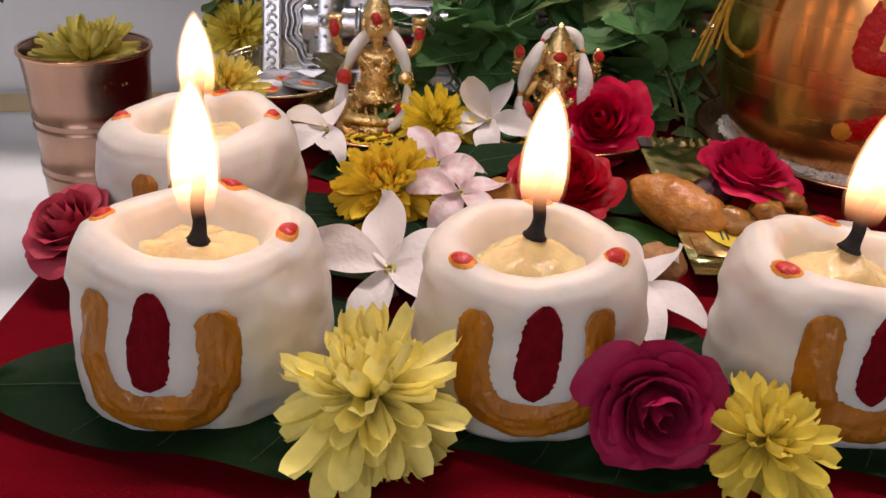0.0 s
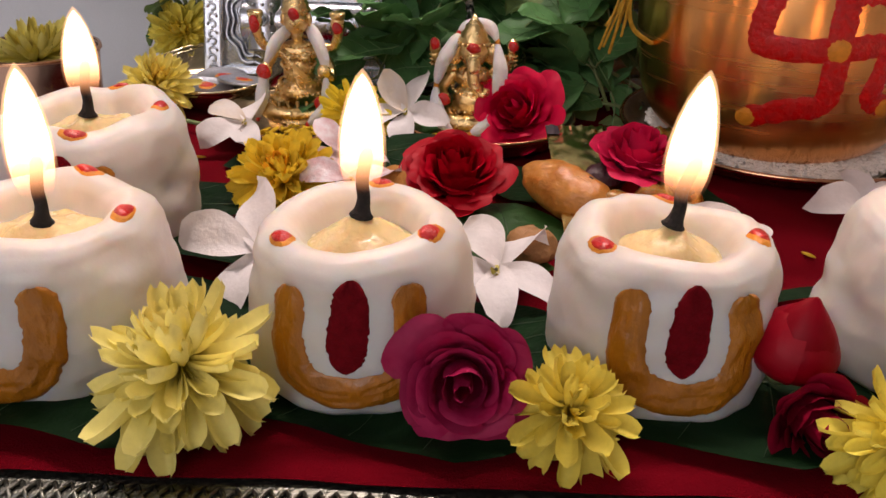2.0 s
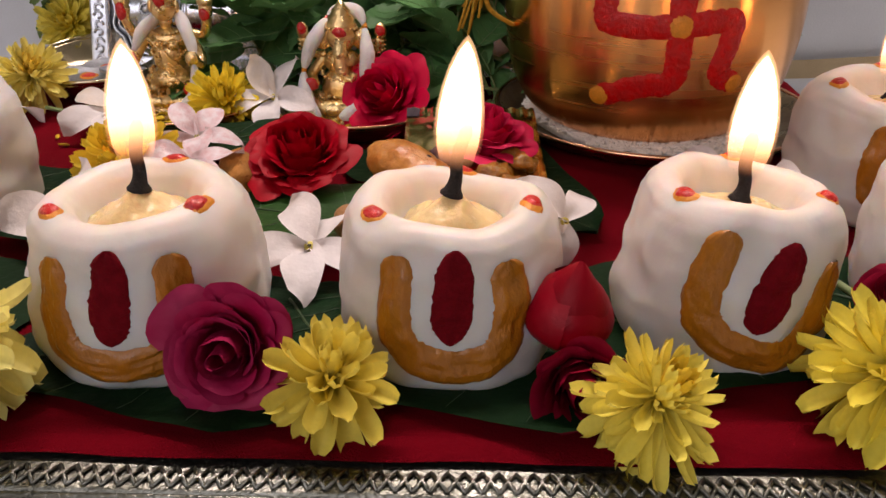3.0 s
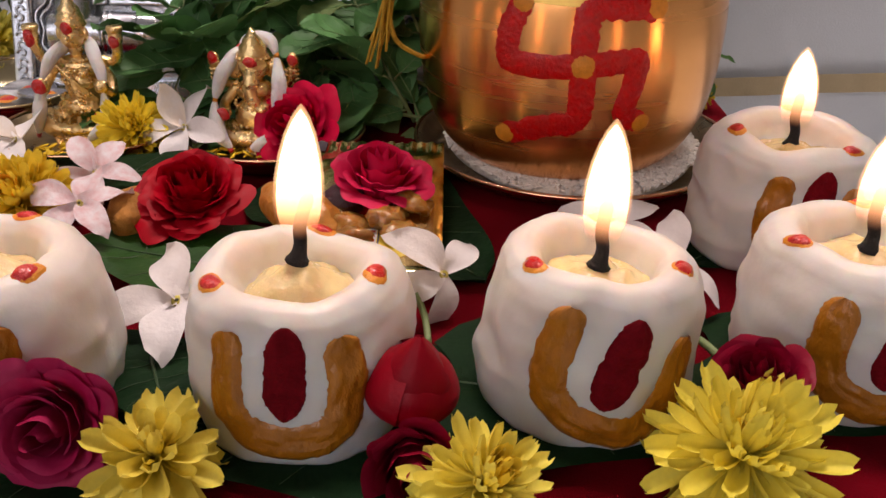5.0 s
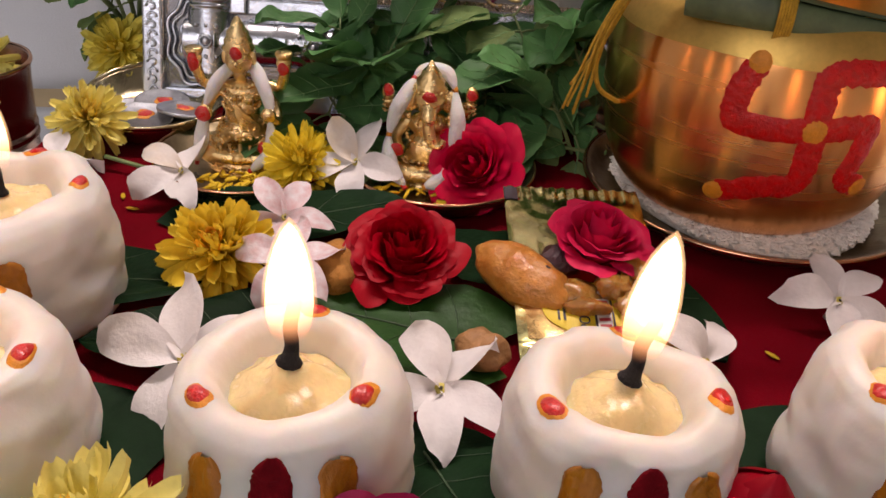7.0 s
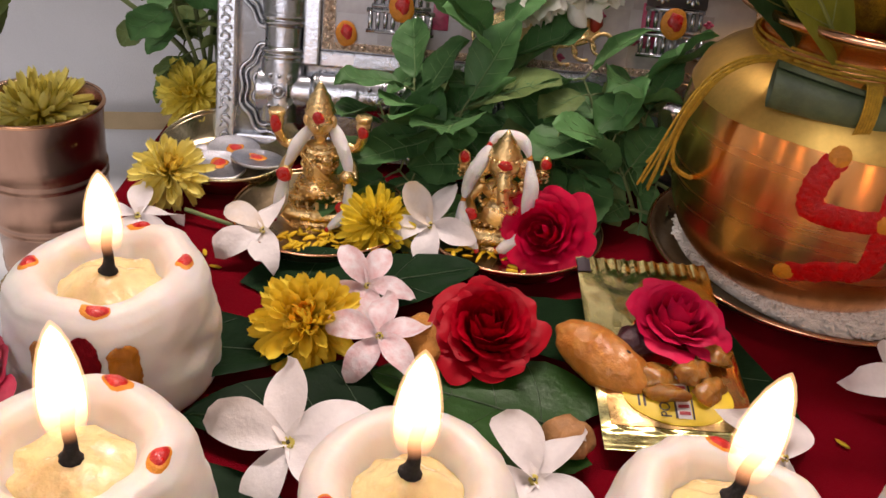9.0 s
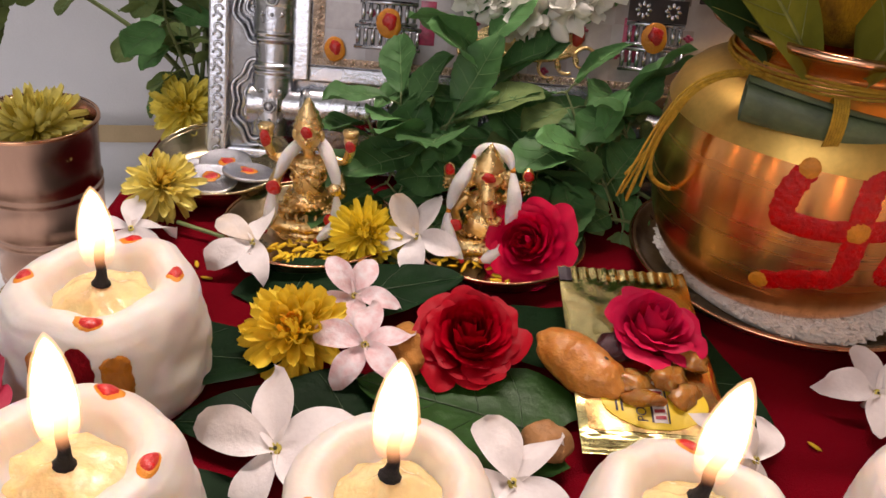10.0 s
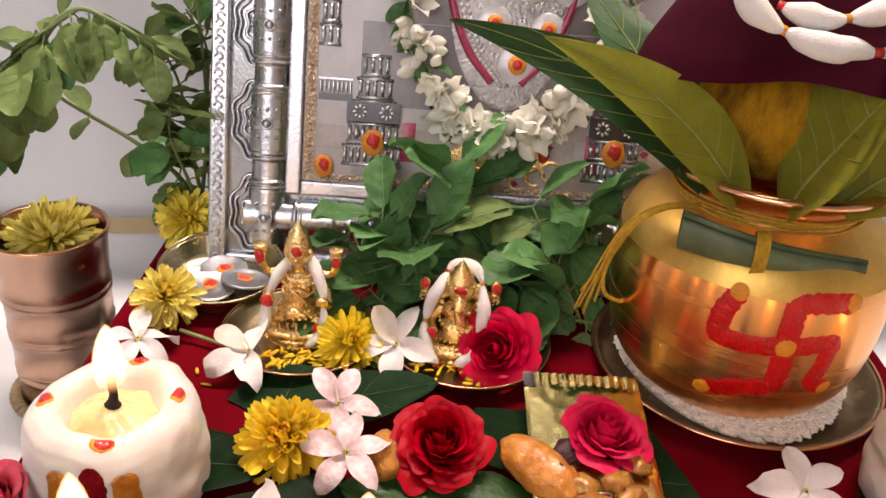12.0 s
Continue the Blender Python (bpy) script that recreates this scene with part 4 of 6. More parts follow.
mum("pale yellow chrysanthemum lying on its side", aim(-0.0950, 0.3950, 0.0180, (0.28, -0.35, 0.55), 0), 0.0175, (0.98, 0.86, 0.26), (0.96, 0.72, 0.12), 100, seed=16, droop=-40)
mum("yellow chrysanthemum against the picture's corner", aim(-0.1040, 0.4690, 0.0250, (0.05, -0.8, 0.5), 0), 0.0180, (0.98, 0.86, 0.18), (0.96, 0.76, 0.10), 105, seed=17)
mum("yellow chrysanthemum floating in the copper tumbler", aim(-0.1830, 0.4590, 0.0100, (0.0, -0.12, 0.98), 0), 0.0260, (0.96, 0.86, 0.26), (0.94, 0.80, 0.18), 130, seed=18, droop=-12, flat=-0.40)

jasmine("white jasmine with long curled petals", aim(-0.0105, 0.2370, 0.0120, (-0.05, -0.42, 0.9), 30), 0.0255, 1)
jasmine("white jasmine resting between two lamps", aim(0.0647, 0.2300, 0.0120, (-0.05, -0.35, 0.93), 48), 0.0225, 2, curl=0.8)
jasmine("white jasmine with a bruised petal before the idol", aim(0.0265, 0.3700, 0.0160, (-0.1, -0.62, 0.75), -15), 0.0205, 3, odd=BROWN_PETAL)
jasmine("white jasmine on the red cloth by the pot", aim(0.2040, 0.2915, 0.0100, (0.05, -0.4, 0.9), 20), 0.0205, 4)
jasmine("white jasmine beside the lamp", aim(0.2190, 0.2560, 0.0150, (0.2, -0.3, 0.9), 60), 0.0180, 5, skip=(3,))
jasmine("white jasmine stained with red powder", aim(0.0120, 0.2890, 0.0160, (0.08, -0.5, 0.85), 5), 0.0185, 6, material=SPOTTED_PETAL)
jasmine("white jasmine stained with red powder", aim(0.0040, 0.3240, 0.0130, (0.2, -0.45, 0.85), 40), 0.0185, 7, material=SPOTTED_PETAL)
jasmine("white jasmine lying in the brass plate", aim(-0.0440, 0.3590, 0.0125, (-0.05, -0.22, 0.97), 10), 0.0215, 8, skip=(4,), odd=BROWN_PETAL, curl=0.2)
jasmine("white jasmine with twisted petals by the packet", aim(0.1440, 0.2460, 0.0150, (0.4, -0.6, 0.5), 100), 0.0180, 9, curl=1.6, skip=(2,))
jasmine("white jasmine fallen beside the yellow flower", aim(-0.1010, 0.3680, 0.0090, (0.1, -0.3, 0.9), 10), 0.0190, 10, lift=4)
part("stalk", tube(curve_points([(0.136, 0.240, 0.012), (0.139, 0.236, 0.005), (0.1405, 0.226, 0.0025)], 6), 0.0011, 7), STEM, thing("flower_stalk", "thin brown flower stalk on the cloth", "stalk"))
solo("flower_stalk", tube(curve_points([(-0.085, 0.383, 0.006), (-0.070, 0.378, 0.005), (-0.050, 0.371, 0.0042)], 6), 0.0010, 7), STEM, "thin green flower stalk on the cloth", "stalk")
solo("flower_stalk", tube(curve_points([(0.213, 0.228, 0.010), (0.219, 0.216, 0.012), (0.2250, 0.200, 0.012)], 6), 0.0012, 7), STEM, "green rose stalk between two lamps", "stalk")

# ---- betel leaves under the lamps and offerings ----
for base, tip, width, fold, rl, light, text in (
        ((-0.014, 0.194, 0.0016), (-0.111, 0.180, 0.0055), 0.088, 0.07, 0, 0, "dark glossy betel leaf under a dough lamp"),
        ((0.068, 0.190, 0.0026), (-0.014, 0.182, 0.0030), 0.080, 0.05, 0, 0, "dark glossy betel leaf under a dough lamp"),
        ((0.150, 0.190, 0.0028), (0.066, 0.184, 0.0032), 0.080, 0.05, 0, 0, "dark glossy betel leaf under a dough lamp"),
        ((0.150, 0.206, 0.0030), (0.232, 0.192, 0.0034), 0.076, 0.05, 0, 0, "dark glossy betel leaf under a dough lamp"),
        ((0.225, 0.225, 0.0018), (0.288, 0.190, 0.0050), 0.066, 0.08, 0, 0, "dark betel leaf reaching past the lamp"),
        ((0.285, 0.330, 0.0012), (0.228, 0.280, 0.0022), 0.062, 0.05, 0, 0, "dark betel leaf under the lamp by the pot"),
        ((-0.115, 0.290, 0.0010), (-0.018, 0.289, 0.0060), 0.080, 0.05, 0, 0, "dark betel leaf under the faceted lamp"),
        ((-0.035, 0.325, 0.0016), (0.048, 0.346, 0.0120), 0.062, 0.10, 0, 0, "dark betel leaf curling under the flowers"),
        ((0.080, 0.262, 0.0040), (0.010, 0.282, 0.0060), 0.062, 0.12, 0, 1, "fresh green betel leaf under the red rose"),
        ((0.020, 0.262, 0.0030), (-0.048, 0.252, 0.0060), 0.058, 0.08, 0, 0, "dark betel leaf under white jasmine"),
        ((0.092, 0.345, 0.0020), (0.158, 0.262, 0.0040), 0.094, 0.06, 0, 0, "broad dark betel leaf under the gold packet"),
        ((0.060, 0.215, 0.0030), (0.078, 0.176, 0.0100), 0.040, 0.15, 0, 0, "small dark leaf between two lamps")):
    veined_leaf("betel_leaf", base, tip, width, BETEL_LIGHT if light else BETEL, text, droop=0.0, fold=fold, shape="betel", roll=rl, seed=base[0] * 90, rib=0.0006, group="betel leaves", wave=0.035, veins=3, ribs=DARK_RIB)

# ---- brass plates, coins, offerings ----
PALE_BRASS = mat("pale_brass_plate", (0.62, 0.54, 0.36), 0.24, metal=1.0, var=0.12, scale=50, bump=0.1, second=(0.40, 0.33, 0.20), amount=0.35)
for x, y, r, tall, tilt, metal, text in ((-0.023, 0.385, 0.0400, 1.0, 0, BRASS, "small dark brass plate holding the seated idol"), (0.0625, 0.386, 0.0415, 1.0, 0, BRASS, "small dark brass plate holding the elephant idol"),
                                         (-0.0755, 0.4330, 0.0340, 1.35, 7, PALE_BRASS, "small shiny brass plate with coins")):
    g = thing("brass_plate", text, "plate", pose(x, y, 0.0012 + 0.72 * r * math.sin(radians(tilt)), tilt, 0, 0), "small brass plates")
    part("dish", lathe([(0.001, 0.0008), (r * 0.72, 0.0008), (r * 0.86, 0.0030 * tall), (r * 0.97, 0.0088 * tall), (r, 0.0096 * tall), (r * 1.005, 0.0088 * tall), (r * 0.99, 0.0080 * tall), (r * 0.88, 0.0022 * tall), (r * 0.74, 0.0), (0.001, 0.0)], 64), metal, g)
    part("rim", lathe([(r * 0.985, 0.0092 * tall), (r * 1.01, 0.0090 * tall), (r * 1.008, 0.0106 * tall), (r * 0.992, 0.0108 * tall), (r * 0.985, 0.0092 * tall)], 64, cap=False), COPPER_RIM if tall == 1 else metal, g)
STEEL = mat("steel_coin", (0.42, 0.44, 0.48), 0.34, metal=1.0, var=0.12, scale=200, bump=0.6, fine=900)
for i, (x, y, z, tx, ty) in enumerate(((-0.0900, 0.4300, 0.0066, 7, 4), (-0.0770, 0.4420, 0.0080, 7, 0), (-0.0800, 0.4230, 0.0082, 8, -3), (-0.0620, 0.4290, 0.0102, 9, 4))):
    c = thing("coin", "steel coin with a smear of red powder", "coin", pose(x, y, z, tx, ty, 40 * i), "coins")
    part("disc", lathe([(0.001, 0), (0.0129, 0), (0.0133, 0.0005), (0.0133, 0.0014), (0.0127, 0.0018), (0.0121, 0.0014), (0.001, 0.0014)], 40), STEEL, c)
    part("turmeric_smear", lump((0.001, 0, 0.0014), (0.0050, 0.0042, 0.0005), seed=i, rough=0.5, freq=300), TURMERIC, c)
    part("kumkum_smear", lump((0.001, 0.0004, 0.0017), (0.0034, 0.0030, 0.0006), seed=i + 4, rough=0.5, freq=300), KUMKUM, c)
YELLOW_RICE = petal_mat("yellow_petal_bits", (0.72, 0.48, 0.03))
for cx, cy, n in ((-0.018, 0.366, 70), (0.052, 0.364, 30)):
    bm = bmesh.new()
    for i in range(n):
        a, r = random.uniform(0, 6.28), 0.016 * math.sqrt(random.random())
        lump((cx + r * math.cos(a) * 1.4, cy + r * math.sin(a) * 0.7, 0.0045 + random.uniform(0, 0.003)), (0.0012, 0.0032, 0.0006), bm, turn=(random.uniform(-30, 30), random.uniform(-30, 30), random.uniform(0, 360)), seg=6)
    solo("petal_bits", bm, YELLOW_RICE, "loose yellow petals and turmeric rice in the plate", "petals", kind="stuff")

FOIL = mat("gold_foil", (0.80, 0.72, 0.32), 0.16, metal=1.0, var=0.12, scale=90, bump=0.35, fine=130)
FOIL_BROWN = mat("bronze_foil", (0.62, 0.40, 0.16), 0.25, metal=1.0, var=0.12, scale=90, bump=0.3, fine=160)
LABEL_YELLOW = mat("yellow_print", (0.80, 0.58, 0.03), 0.4, var=0.04, bump=0.0)
INK = mat("black_ink", (0.03, 0.02, 0.03), 0.5, bump=0.0)
PRINT_WHITE = mat("white_print", (0.78, 0.74, 0.70), 0.5, bump=0.0)
PRINT_RED = mat("red_print", (0.45, 0.03, 0.04), 0.5, bump=0.0)
packet = thing("foil_packet", "shiny gold foil powder packet with yellow label", "packet", heading((0.1165, 0.2520, 0.0070), (0.1145, 0.3500, 0.0185)))


def packet_at(u, v, top=True):
    x, y = (u - 0.5) * 0.054, v * 0.100
    puff = 0.0035 * math.sin(math.pi * min(1, max(0, (v - 0.08) / 0.84))) ** 0.7 * math.sin(math.pi * u) ** 0.6
    z = puff * (1 if top else -0.4) + 0.0007 * noise.noise(Vector((x * 160, y * 120, 3))) * (puff > 0)
    if v < 0.085 or v > 0.90:
        z += 0.0004 * math.sin(y * 2600) * (v < 0.085) + 0.0005 * math.sin(x * 1500) * (v > 0.90)
    return Vector((x, y, z + (0.0002 if top else -0.0002)))


bm = grid(lambda u, v: packet_at(u, v), 46, 90)
grid(lambda u, v: packet_at(u, v, False), 20, 30, bm)
part("pouch", bm, FOIL, packet)
part("lower_panel", grid(lambda u, v: packet_at(0.06 + 0.88 * u, 0.10 + 0.36 * v) + Vector((0, 0, 0.0003)), 20, 20), FOIL_BROWN, packet, "bronze printed panel")
lab = part("round_label", grid(lambda a, v: packet_at(0.52 + 0.36 * v * math.cos(6.2832 * a), 0.235 + 0.125 * v * math.sin(6.2832 * a)) + Vector((0, 0, 0.0006)), 32, 6, wrap=True), LABEL_YELLOW, packet, "yellow oval label")
part("brand_bar", grid(lambda u, v: packet_at(0.49 + 0.09 * u, 0.135 + 0.21 * v) + Vector((0, 0, 0.0009)), 6, 6), PRINT_WHITE, lab)
part("brand_edge", grid(lambda u, v: packet_at(0.475 + 0.015 * u, 0.135 + 0.21 * v) + Vector((0, 0, 0.0010)), 2, 6), INK, lab)
part("brand_edge", grid(lambda u, v: packet_at(0.585 + 0.012 * u, 0.135 + 0.21 * v) + Vector((0, 0, 0.0010)), 2, 6), INK, lab)
for i in range(7):
    part("brand_stroke", grid(lambda u, v: packet_at(0.50 + 0.07 * u, 0.148 + 0.028 * i + 0.014 * v) + Vector((0, 0, 0.0011)), 3, 2), PRINT_RED, lab)
for i in range(2):
    part("print_bar", grid(lambda u, v: packet_at(0.25 + 0.035 * i + 0.015 * u, 0.18 + 0.09 * v) + Vector((0, 0, 0.0009)), 2, 4), INK, lab)
txt = bpy.data.curves.new("lettering", "FONT")
txt.body, txt.size, txt.extrude, txt.align_x = "POWDER", 0.0052, 0.0001, "CENTER"
txt.materials.append(INK)
lettering = new("lettering", txt)
lettering.parent = lab
lettering.matrix_local = Matrix.Translation(packet_at(0.44, 0.235) + Vector((0, 0, 0.0011))) @ pose(0, 0, 0, 0, 0, 90)
part("corner_print", grid(lambda u, v: packet_at(0.10 * u, 0.90 + 0.09 * v) + Vector((0, 0, 0.0004)), 4, 6), INK, packet)

DATE = mat("dried_date", (0.46, 0.150, 0.022), 0.35, var=0.25, scale=120, bump=1.0, fine=380, second=(0.62, 0.28, 0.06), amount=0.4, sss=0.15, coat=0.2)
RAISIN = mat("raisin", (0.44, 0.20, 0.04), 0.28, var=0.2, scale=200, bump=0.5, fine=500, sss=0.7, coat=0.3)
DARK_RAISIN = mat("dark_raisin", (0.06, 0.012, 0.02), 0.4, var=0.2, scale=200, bump=0.9, fine=500)
NUT = mat("dry_nut", (0.42, 0.20, 0.07), 0.6, var=0.2, scale=150, bump=0.8, fine=500)
date = thing("dried_date", "wrinkled golden-brown dried date on the packet", "dried date", pose(0.0920, 0.2895, 0.0145, 0, 8, -42))
part("flesh", lump((0, 0, 0), (0.0200, 0.0105, 0.0095), rough=0.09, freq=210, seed=3, seg=56), DATE, date)
part("scar", lump((0.0065, 0.0012, 0.0084), (0.0024, 0.0011, 0.0006), rough=0.3, seg=8, freq=300), CHAR, date, "small dark scar")
for i, (x, y, z, a, big) in enumerate(((0.1120, 0.2830, 0.0135, 20, 1), (0.1235, 0.2870, 0.0150, 70, 1.2), (0.1310, 0.2960, 0.0165, 120, 1.1), (0.1120, 0.2750, 0.0130, 160, 0.9), (0.1290, 0.2780, 0.0130, 40, 0.9))):
    solo("raisin", lump((0, 0, 0), (0.0092 * big, 0.0060 * big, 0.0036 * big), rough=0.5, freq=300, seed=i, seg=18), RAISIN, "translucent amber raisin on the packet", "raisin", pose(x, y, z, 10 * i, 15, a), "raisins")
solo("raisin", lump((0, 0, 0), (0.0100, 0.0070, 0.0060), rough=0.4, freq=250, seed=9, seg=20), DARK_RAISIN, "dark purple shrivelled raisin under the pink rose", "raisin", pose(0.1070, 0.3000, 0.0160, 0, 0, 30), "raisins")
solo("turmeric_root", lump((0, 0, 0), (0.0085, 0.0120, 0.0075), rough=0.3, freq=140, seed=5, seg=24), mat("turmeric_root", (0.50, 0.20, 0.03), 0.8, var=0.2, scale=150, bump=0.9, fine=600), "orange turmeric root beside the red rose", "turmeric root", pose(0.0280, 0.2950, 0.0105, 0, 0, 15))
solo("betel_nut", lump((0, 0, 0), (0.0085, 0.0075, 0.0060), rough=0.3, freq=220, seed=6, seg=20), NUT, "brown broken nut behind the jasmine", "nut", pose(0.0770, 0.2520, 0.0105, 0, 0, 15))

# ---- idols: one plain mesh each ----
def beads(bm, pts, r, mi=0):
    for p in pts:
        lump(p, (r, r, r), bm, seg=8, mi=mi)


def ring_beads(bm, c, rx, ry, n, r, tilt=0.0):
    beads(bm, [(c[0] + rx * math.cos(a), c[1] + ry * math.sin(a), c[2] + tilt * math.sin(a)) for a in (2 * math.pi * i / n for i in range(n))], r)


def seated_idol():
    bm = lathe([(0.001, 0.0), (0.0135, 0.0), (0.0145, 0.002), (0.0125, 0.0035), (0.0140, 0.006), (0.001, 0.007)], 28)
    ring_beads(bm, (0, 0, 0.0048), 0.0135, 0.0125, 22, 0.0013)
    for s in (-1, 1):
        tube(curve_points([(s * 0.004, 0.001, 0.012), (s * 0.0135, -0.004, 0.012), (s * 0.0100, -0.0105, 0.0098), (-s * 0.0020, -0.0120, 0.0088)], 6), [0.0045] * 7 + [0.0042] * 6 + [0.0030] * 6, 12, bm)
        tube(curve_points([(s * 0.0075, 0.0, 0.0375), (s * 0.0125, -0.001, 0.030), (s * 0.0140, -0.006, 0.025), (s * 0.0120, -0.0100, 0.0285)], 6), 0.0023, 10, bm)
        tube(curve_points([(s * 0.0070, 0.003, 0.0380), (s * 0.0140, 0.003, 0.0365), (s * 0.0165, 0.001, 0.0430), (s * 0.0165, 0.0, 0.0465)], 6), 0.0021, 10, bm)
        lump((s * 0.0168, 0.0, 0.0485), (0.0030, 0.0028, 0.0042), bm, seg=12)
        lathe([(0.001, 0.050), (0.0028, 0.0505), (0.0034, 0.0525), (0.0030, 0.0535), (0.001, 0.053)], 12, lambda a, r, z: (r, z), bm)
        for v in bm.verts[-60:]:
            v.co.x += s * 0.0168
        lump((s * 0.0120, -0.0105, 0.0290), (0.0030, 0.0020, 0.0036), bm, seg=10)
        lump((s * 0.0052, -0.0005, 0.0500), (0.0014, 0.0012, 0.0030), bm, seg=8)
        lump((s * 0.0032, -0.0045, 0.0335), (0.0030, 0.0026, 0.0030), bm, seg=10)
    lump((0, 0, 0.017), (0.0098, 0.0078, 0.0070), bm, seg=18)
    lump((0, 0, 0.0265), (0.0068, 0.0058, 0.0095), bm, seg=18)
    lump((0, 0, 0.0350), (0.0088, 0.0056, 0.0058), bm, seg=18)
    lump((0, 0, 0.0430), (0.0028, 0.0028, 0.0040), bm, seg=12)
    lump((0, -0.0008, 0.0495), (0.0052, 0.0052, 0.0062), bm, seg=18)
    lump((0, -0.0060, 0.0490), (0.0011, 0.0014, 0.0018), bm, seg=8)
    lathe([(0.0055, 0.0530), (0.0062, 0.0545), (0.0052, 0.0560), (0.0054, 0.0575), (0.0042, 0.0595), (0.0042, 0.0610), (0.0026, 0.0630), (0.0024, 0.0640), (0.0010, 0.0668), (0.0002, 0.0675)], 18, None, bm)
    for k, (z, r) in enumerate(((0.0400, 0.0060), (0.0365, 0.0082), (0.0300, 0.0070), (0.0215, 0.0085), (0.0180, 0.0100))):
        ring_beads(bm, (0, -0.0008, z), r, r * 0.78, 22, 0.0008, 0.0015)
    for i in range(6):
        tube(curve_points([(-0.0075 + 0.0012 * i, -0.0058, 0.0380 - 0.001 * i), (0.001, -0.0072, 0.0290 - 0.0016 * i), (0.0075, -0.0040, 0.0210 - 0.0005 * i)], 6), 0.0007, 5, bm)
        tube(curve_points([(-0.0120 + 0.004 * i, -0.0085, 0.0140), (-0.010 + 0.0036 * i, -0.0125, 0.0100), (-0.010 + 0.0036 * i, -0.0120, 0.0060)], 5), 0.0008, 5, bm)
    for c, q in (((0, -0.0058, 0.0535), (0.0024, 0.0012, 0.0028)), ((-0.0168, -0.0030, 0.0480), (0.0022, 0.0012, 0.0040)), ((0.0168, -0.0030, 0.0470), (0.0022, 0.0012, 0.0028)), ((-0.0122, -0.0125, 0.0290), (0.0030, 0.0012, 0.0036)), ((0.0105, -0.0135, 0.0150), (0.0028, 0.0014, 0.0034))):
        lump(c, q, bm, seg=12, mi=1, rough=0.3, freq=400)
    return bm


solo("seated_idol", seated_idol(), [IDOL_BRASS, KUMKUM], "small polished brass seated idol with red dots in plate", "idol", pose(-0.0250, 0.3900, 0.0022) @ Matrix.Diagonal((1.12, 1.05, 1.0, 1)))


def elephant_idol():
    bm = lathe([(0.001, 0.0), (0.0120, 0.0), (0.0130, 0.002), (0.0112, 0.0032), (0.0122, 0.0055), (0.001, 0.006)], 26)
    ring_beads(bm, (0, 0, 0.0042), 0.0120, 0.0110, 20, 0.0012)
    for s in (-1, 1):
        tube(curve_points([(s * 0.004, 0.0, 0.010), (s * 0.0125, -0.004, 0.0105), (s * 0.0090, -0.0100, 0.0085), (-s * 0.001, -0.0110, 0.0080)], 6), 0.0040, 10, bm)
        tube(curve_points([(s * 0.0075, 0, 0.0290), (s * 0.0125, -0.002, 0.0220), (s * 0.0110, -0.0090, 0.0190)], 6), 0.0023, 10, bm)
        tube(curve_points([(s * 0.0070, 0.002, 0.0300), (s * 0.0135, 0.002, 0.0300), (s * 0.0160, 0.0, 0.0380)], 6), 0.0021, 10, bm)
        lump((s * 0.0160, -0.0005, 0.0410), (0.0026, 0.0024, 0.0040), bm, seg=10)
        lump((s * 0.0080, 0.0005, 0.0375), (0.0044, 0.0016, 0.0052), bm, seg=14)
        tube([(s * 0.0025, -0.0065, 0.0335), (s * 0.0042, -0.0095, 0.0310), (s * 0.0046, -0.0105, 0.0320)], 0.0007, 6, bm)
        lump((s * 0.0020, -0.0062, 0.0385), (0.0007, 0.0005, 0.0005), bm, seg=6)
        for z in (0.0330, 0.0350, 0.0370):
            ring_beads(bm, (s * 0.0152, 0, z), 0.0026, 0.0026, 8, 0.0006)
    lump((0, -0.002, 0.0165), (0.0092, 0.0082, 0.0088), bm, seg=18)
    lump((0, -0.0005, 0.0275), (0.0082, 0.0060, 0.0058), bm, seg=16)
    lump((0, -0.0012, 0.0385), (0.0062, 0.0058, 0.0066), bm, seg=18)
    tube(curve_points([(0, -0.0060, 0.0380), (0, -0.0090, 0.0330), (0.0004, -0.0102, 0.0270), (0.0024, -0.0106, 0.0225), (0.0050, -0.0105, 0.0220), (0.0058, -0.0100, 0.0245)], 6), [0.0030] * 8 + [0.0024] * 8 + [0.0018] * 8 + [0.0014] * 7, 12, bm)
    lathe([(0.0062, 0.0428), (0.0068, 0.0442), (0.0055, 0.0455), (0.0056, 0.0470), (0.0040, 0.0488), (0.0038, 0.0502), (0.0020, 0.0525), (0.0003, 0.0555)], 18, None, bm)
    ring_beads(bm, (0, -0.0012, 0.0228), 0.0085, 0.0076, 20, 0.0009, 0.002)
    ring_beads(bm, (0, -0.0015, 0.0130), 0.0092, 0.0082, 20, 0.0009)
    ring_beads(bm, (0, -0.0012, 0.0428), 0.0062, 0.0058, 16, 0.0008)
    for c, q in (((0, -0.0068, 0.0418), (0.0030, 0.0014, 0.0024)), ((-0.0160, -0.0028, 0.0425), (0.0020, 0.0012, 0.0028)), ((0.0160, -0.0028, 0.0420), (0.0022, 0.0012, 0.0024)), ((-0.0118, -0.0110, 0.0195), (0.0030, 0.0014, 0.0030))):
        lump(c, q, bm, seg=12, mi=1, rough=0.3, freq=400)
    return bm


solo("elephant_idol", elephant_idol(), [IDOL_BRASS, KUMKUM], "small polished brass elephant-headed idol with red dots", "idol", pose(0.0560, 0.3850, 0.0022) @ Matrix.Diagonal((1.1, 1.05, 1.0, 1)))
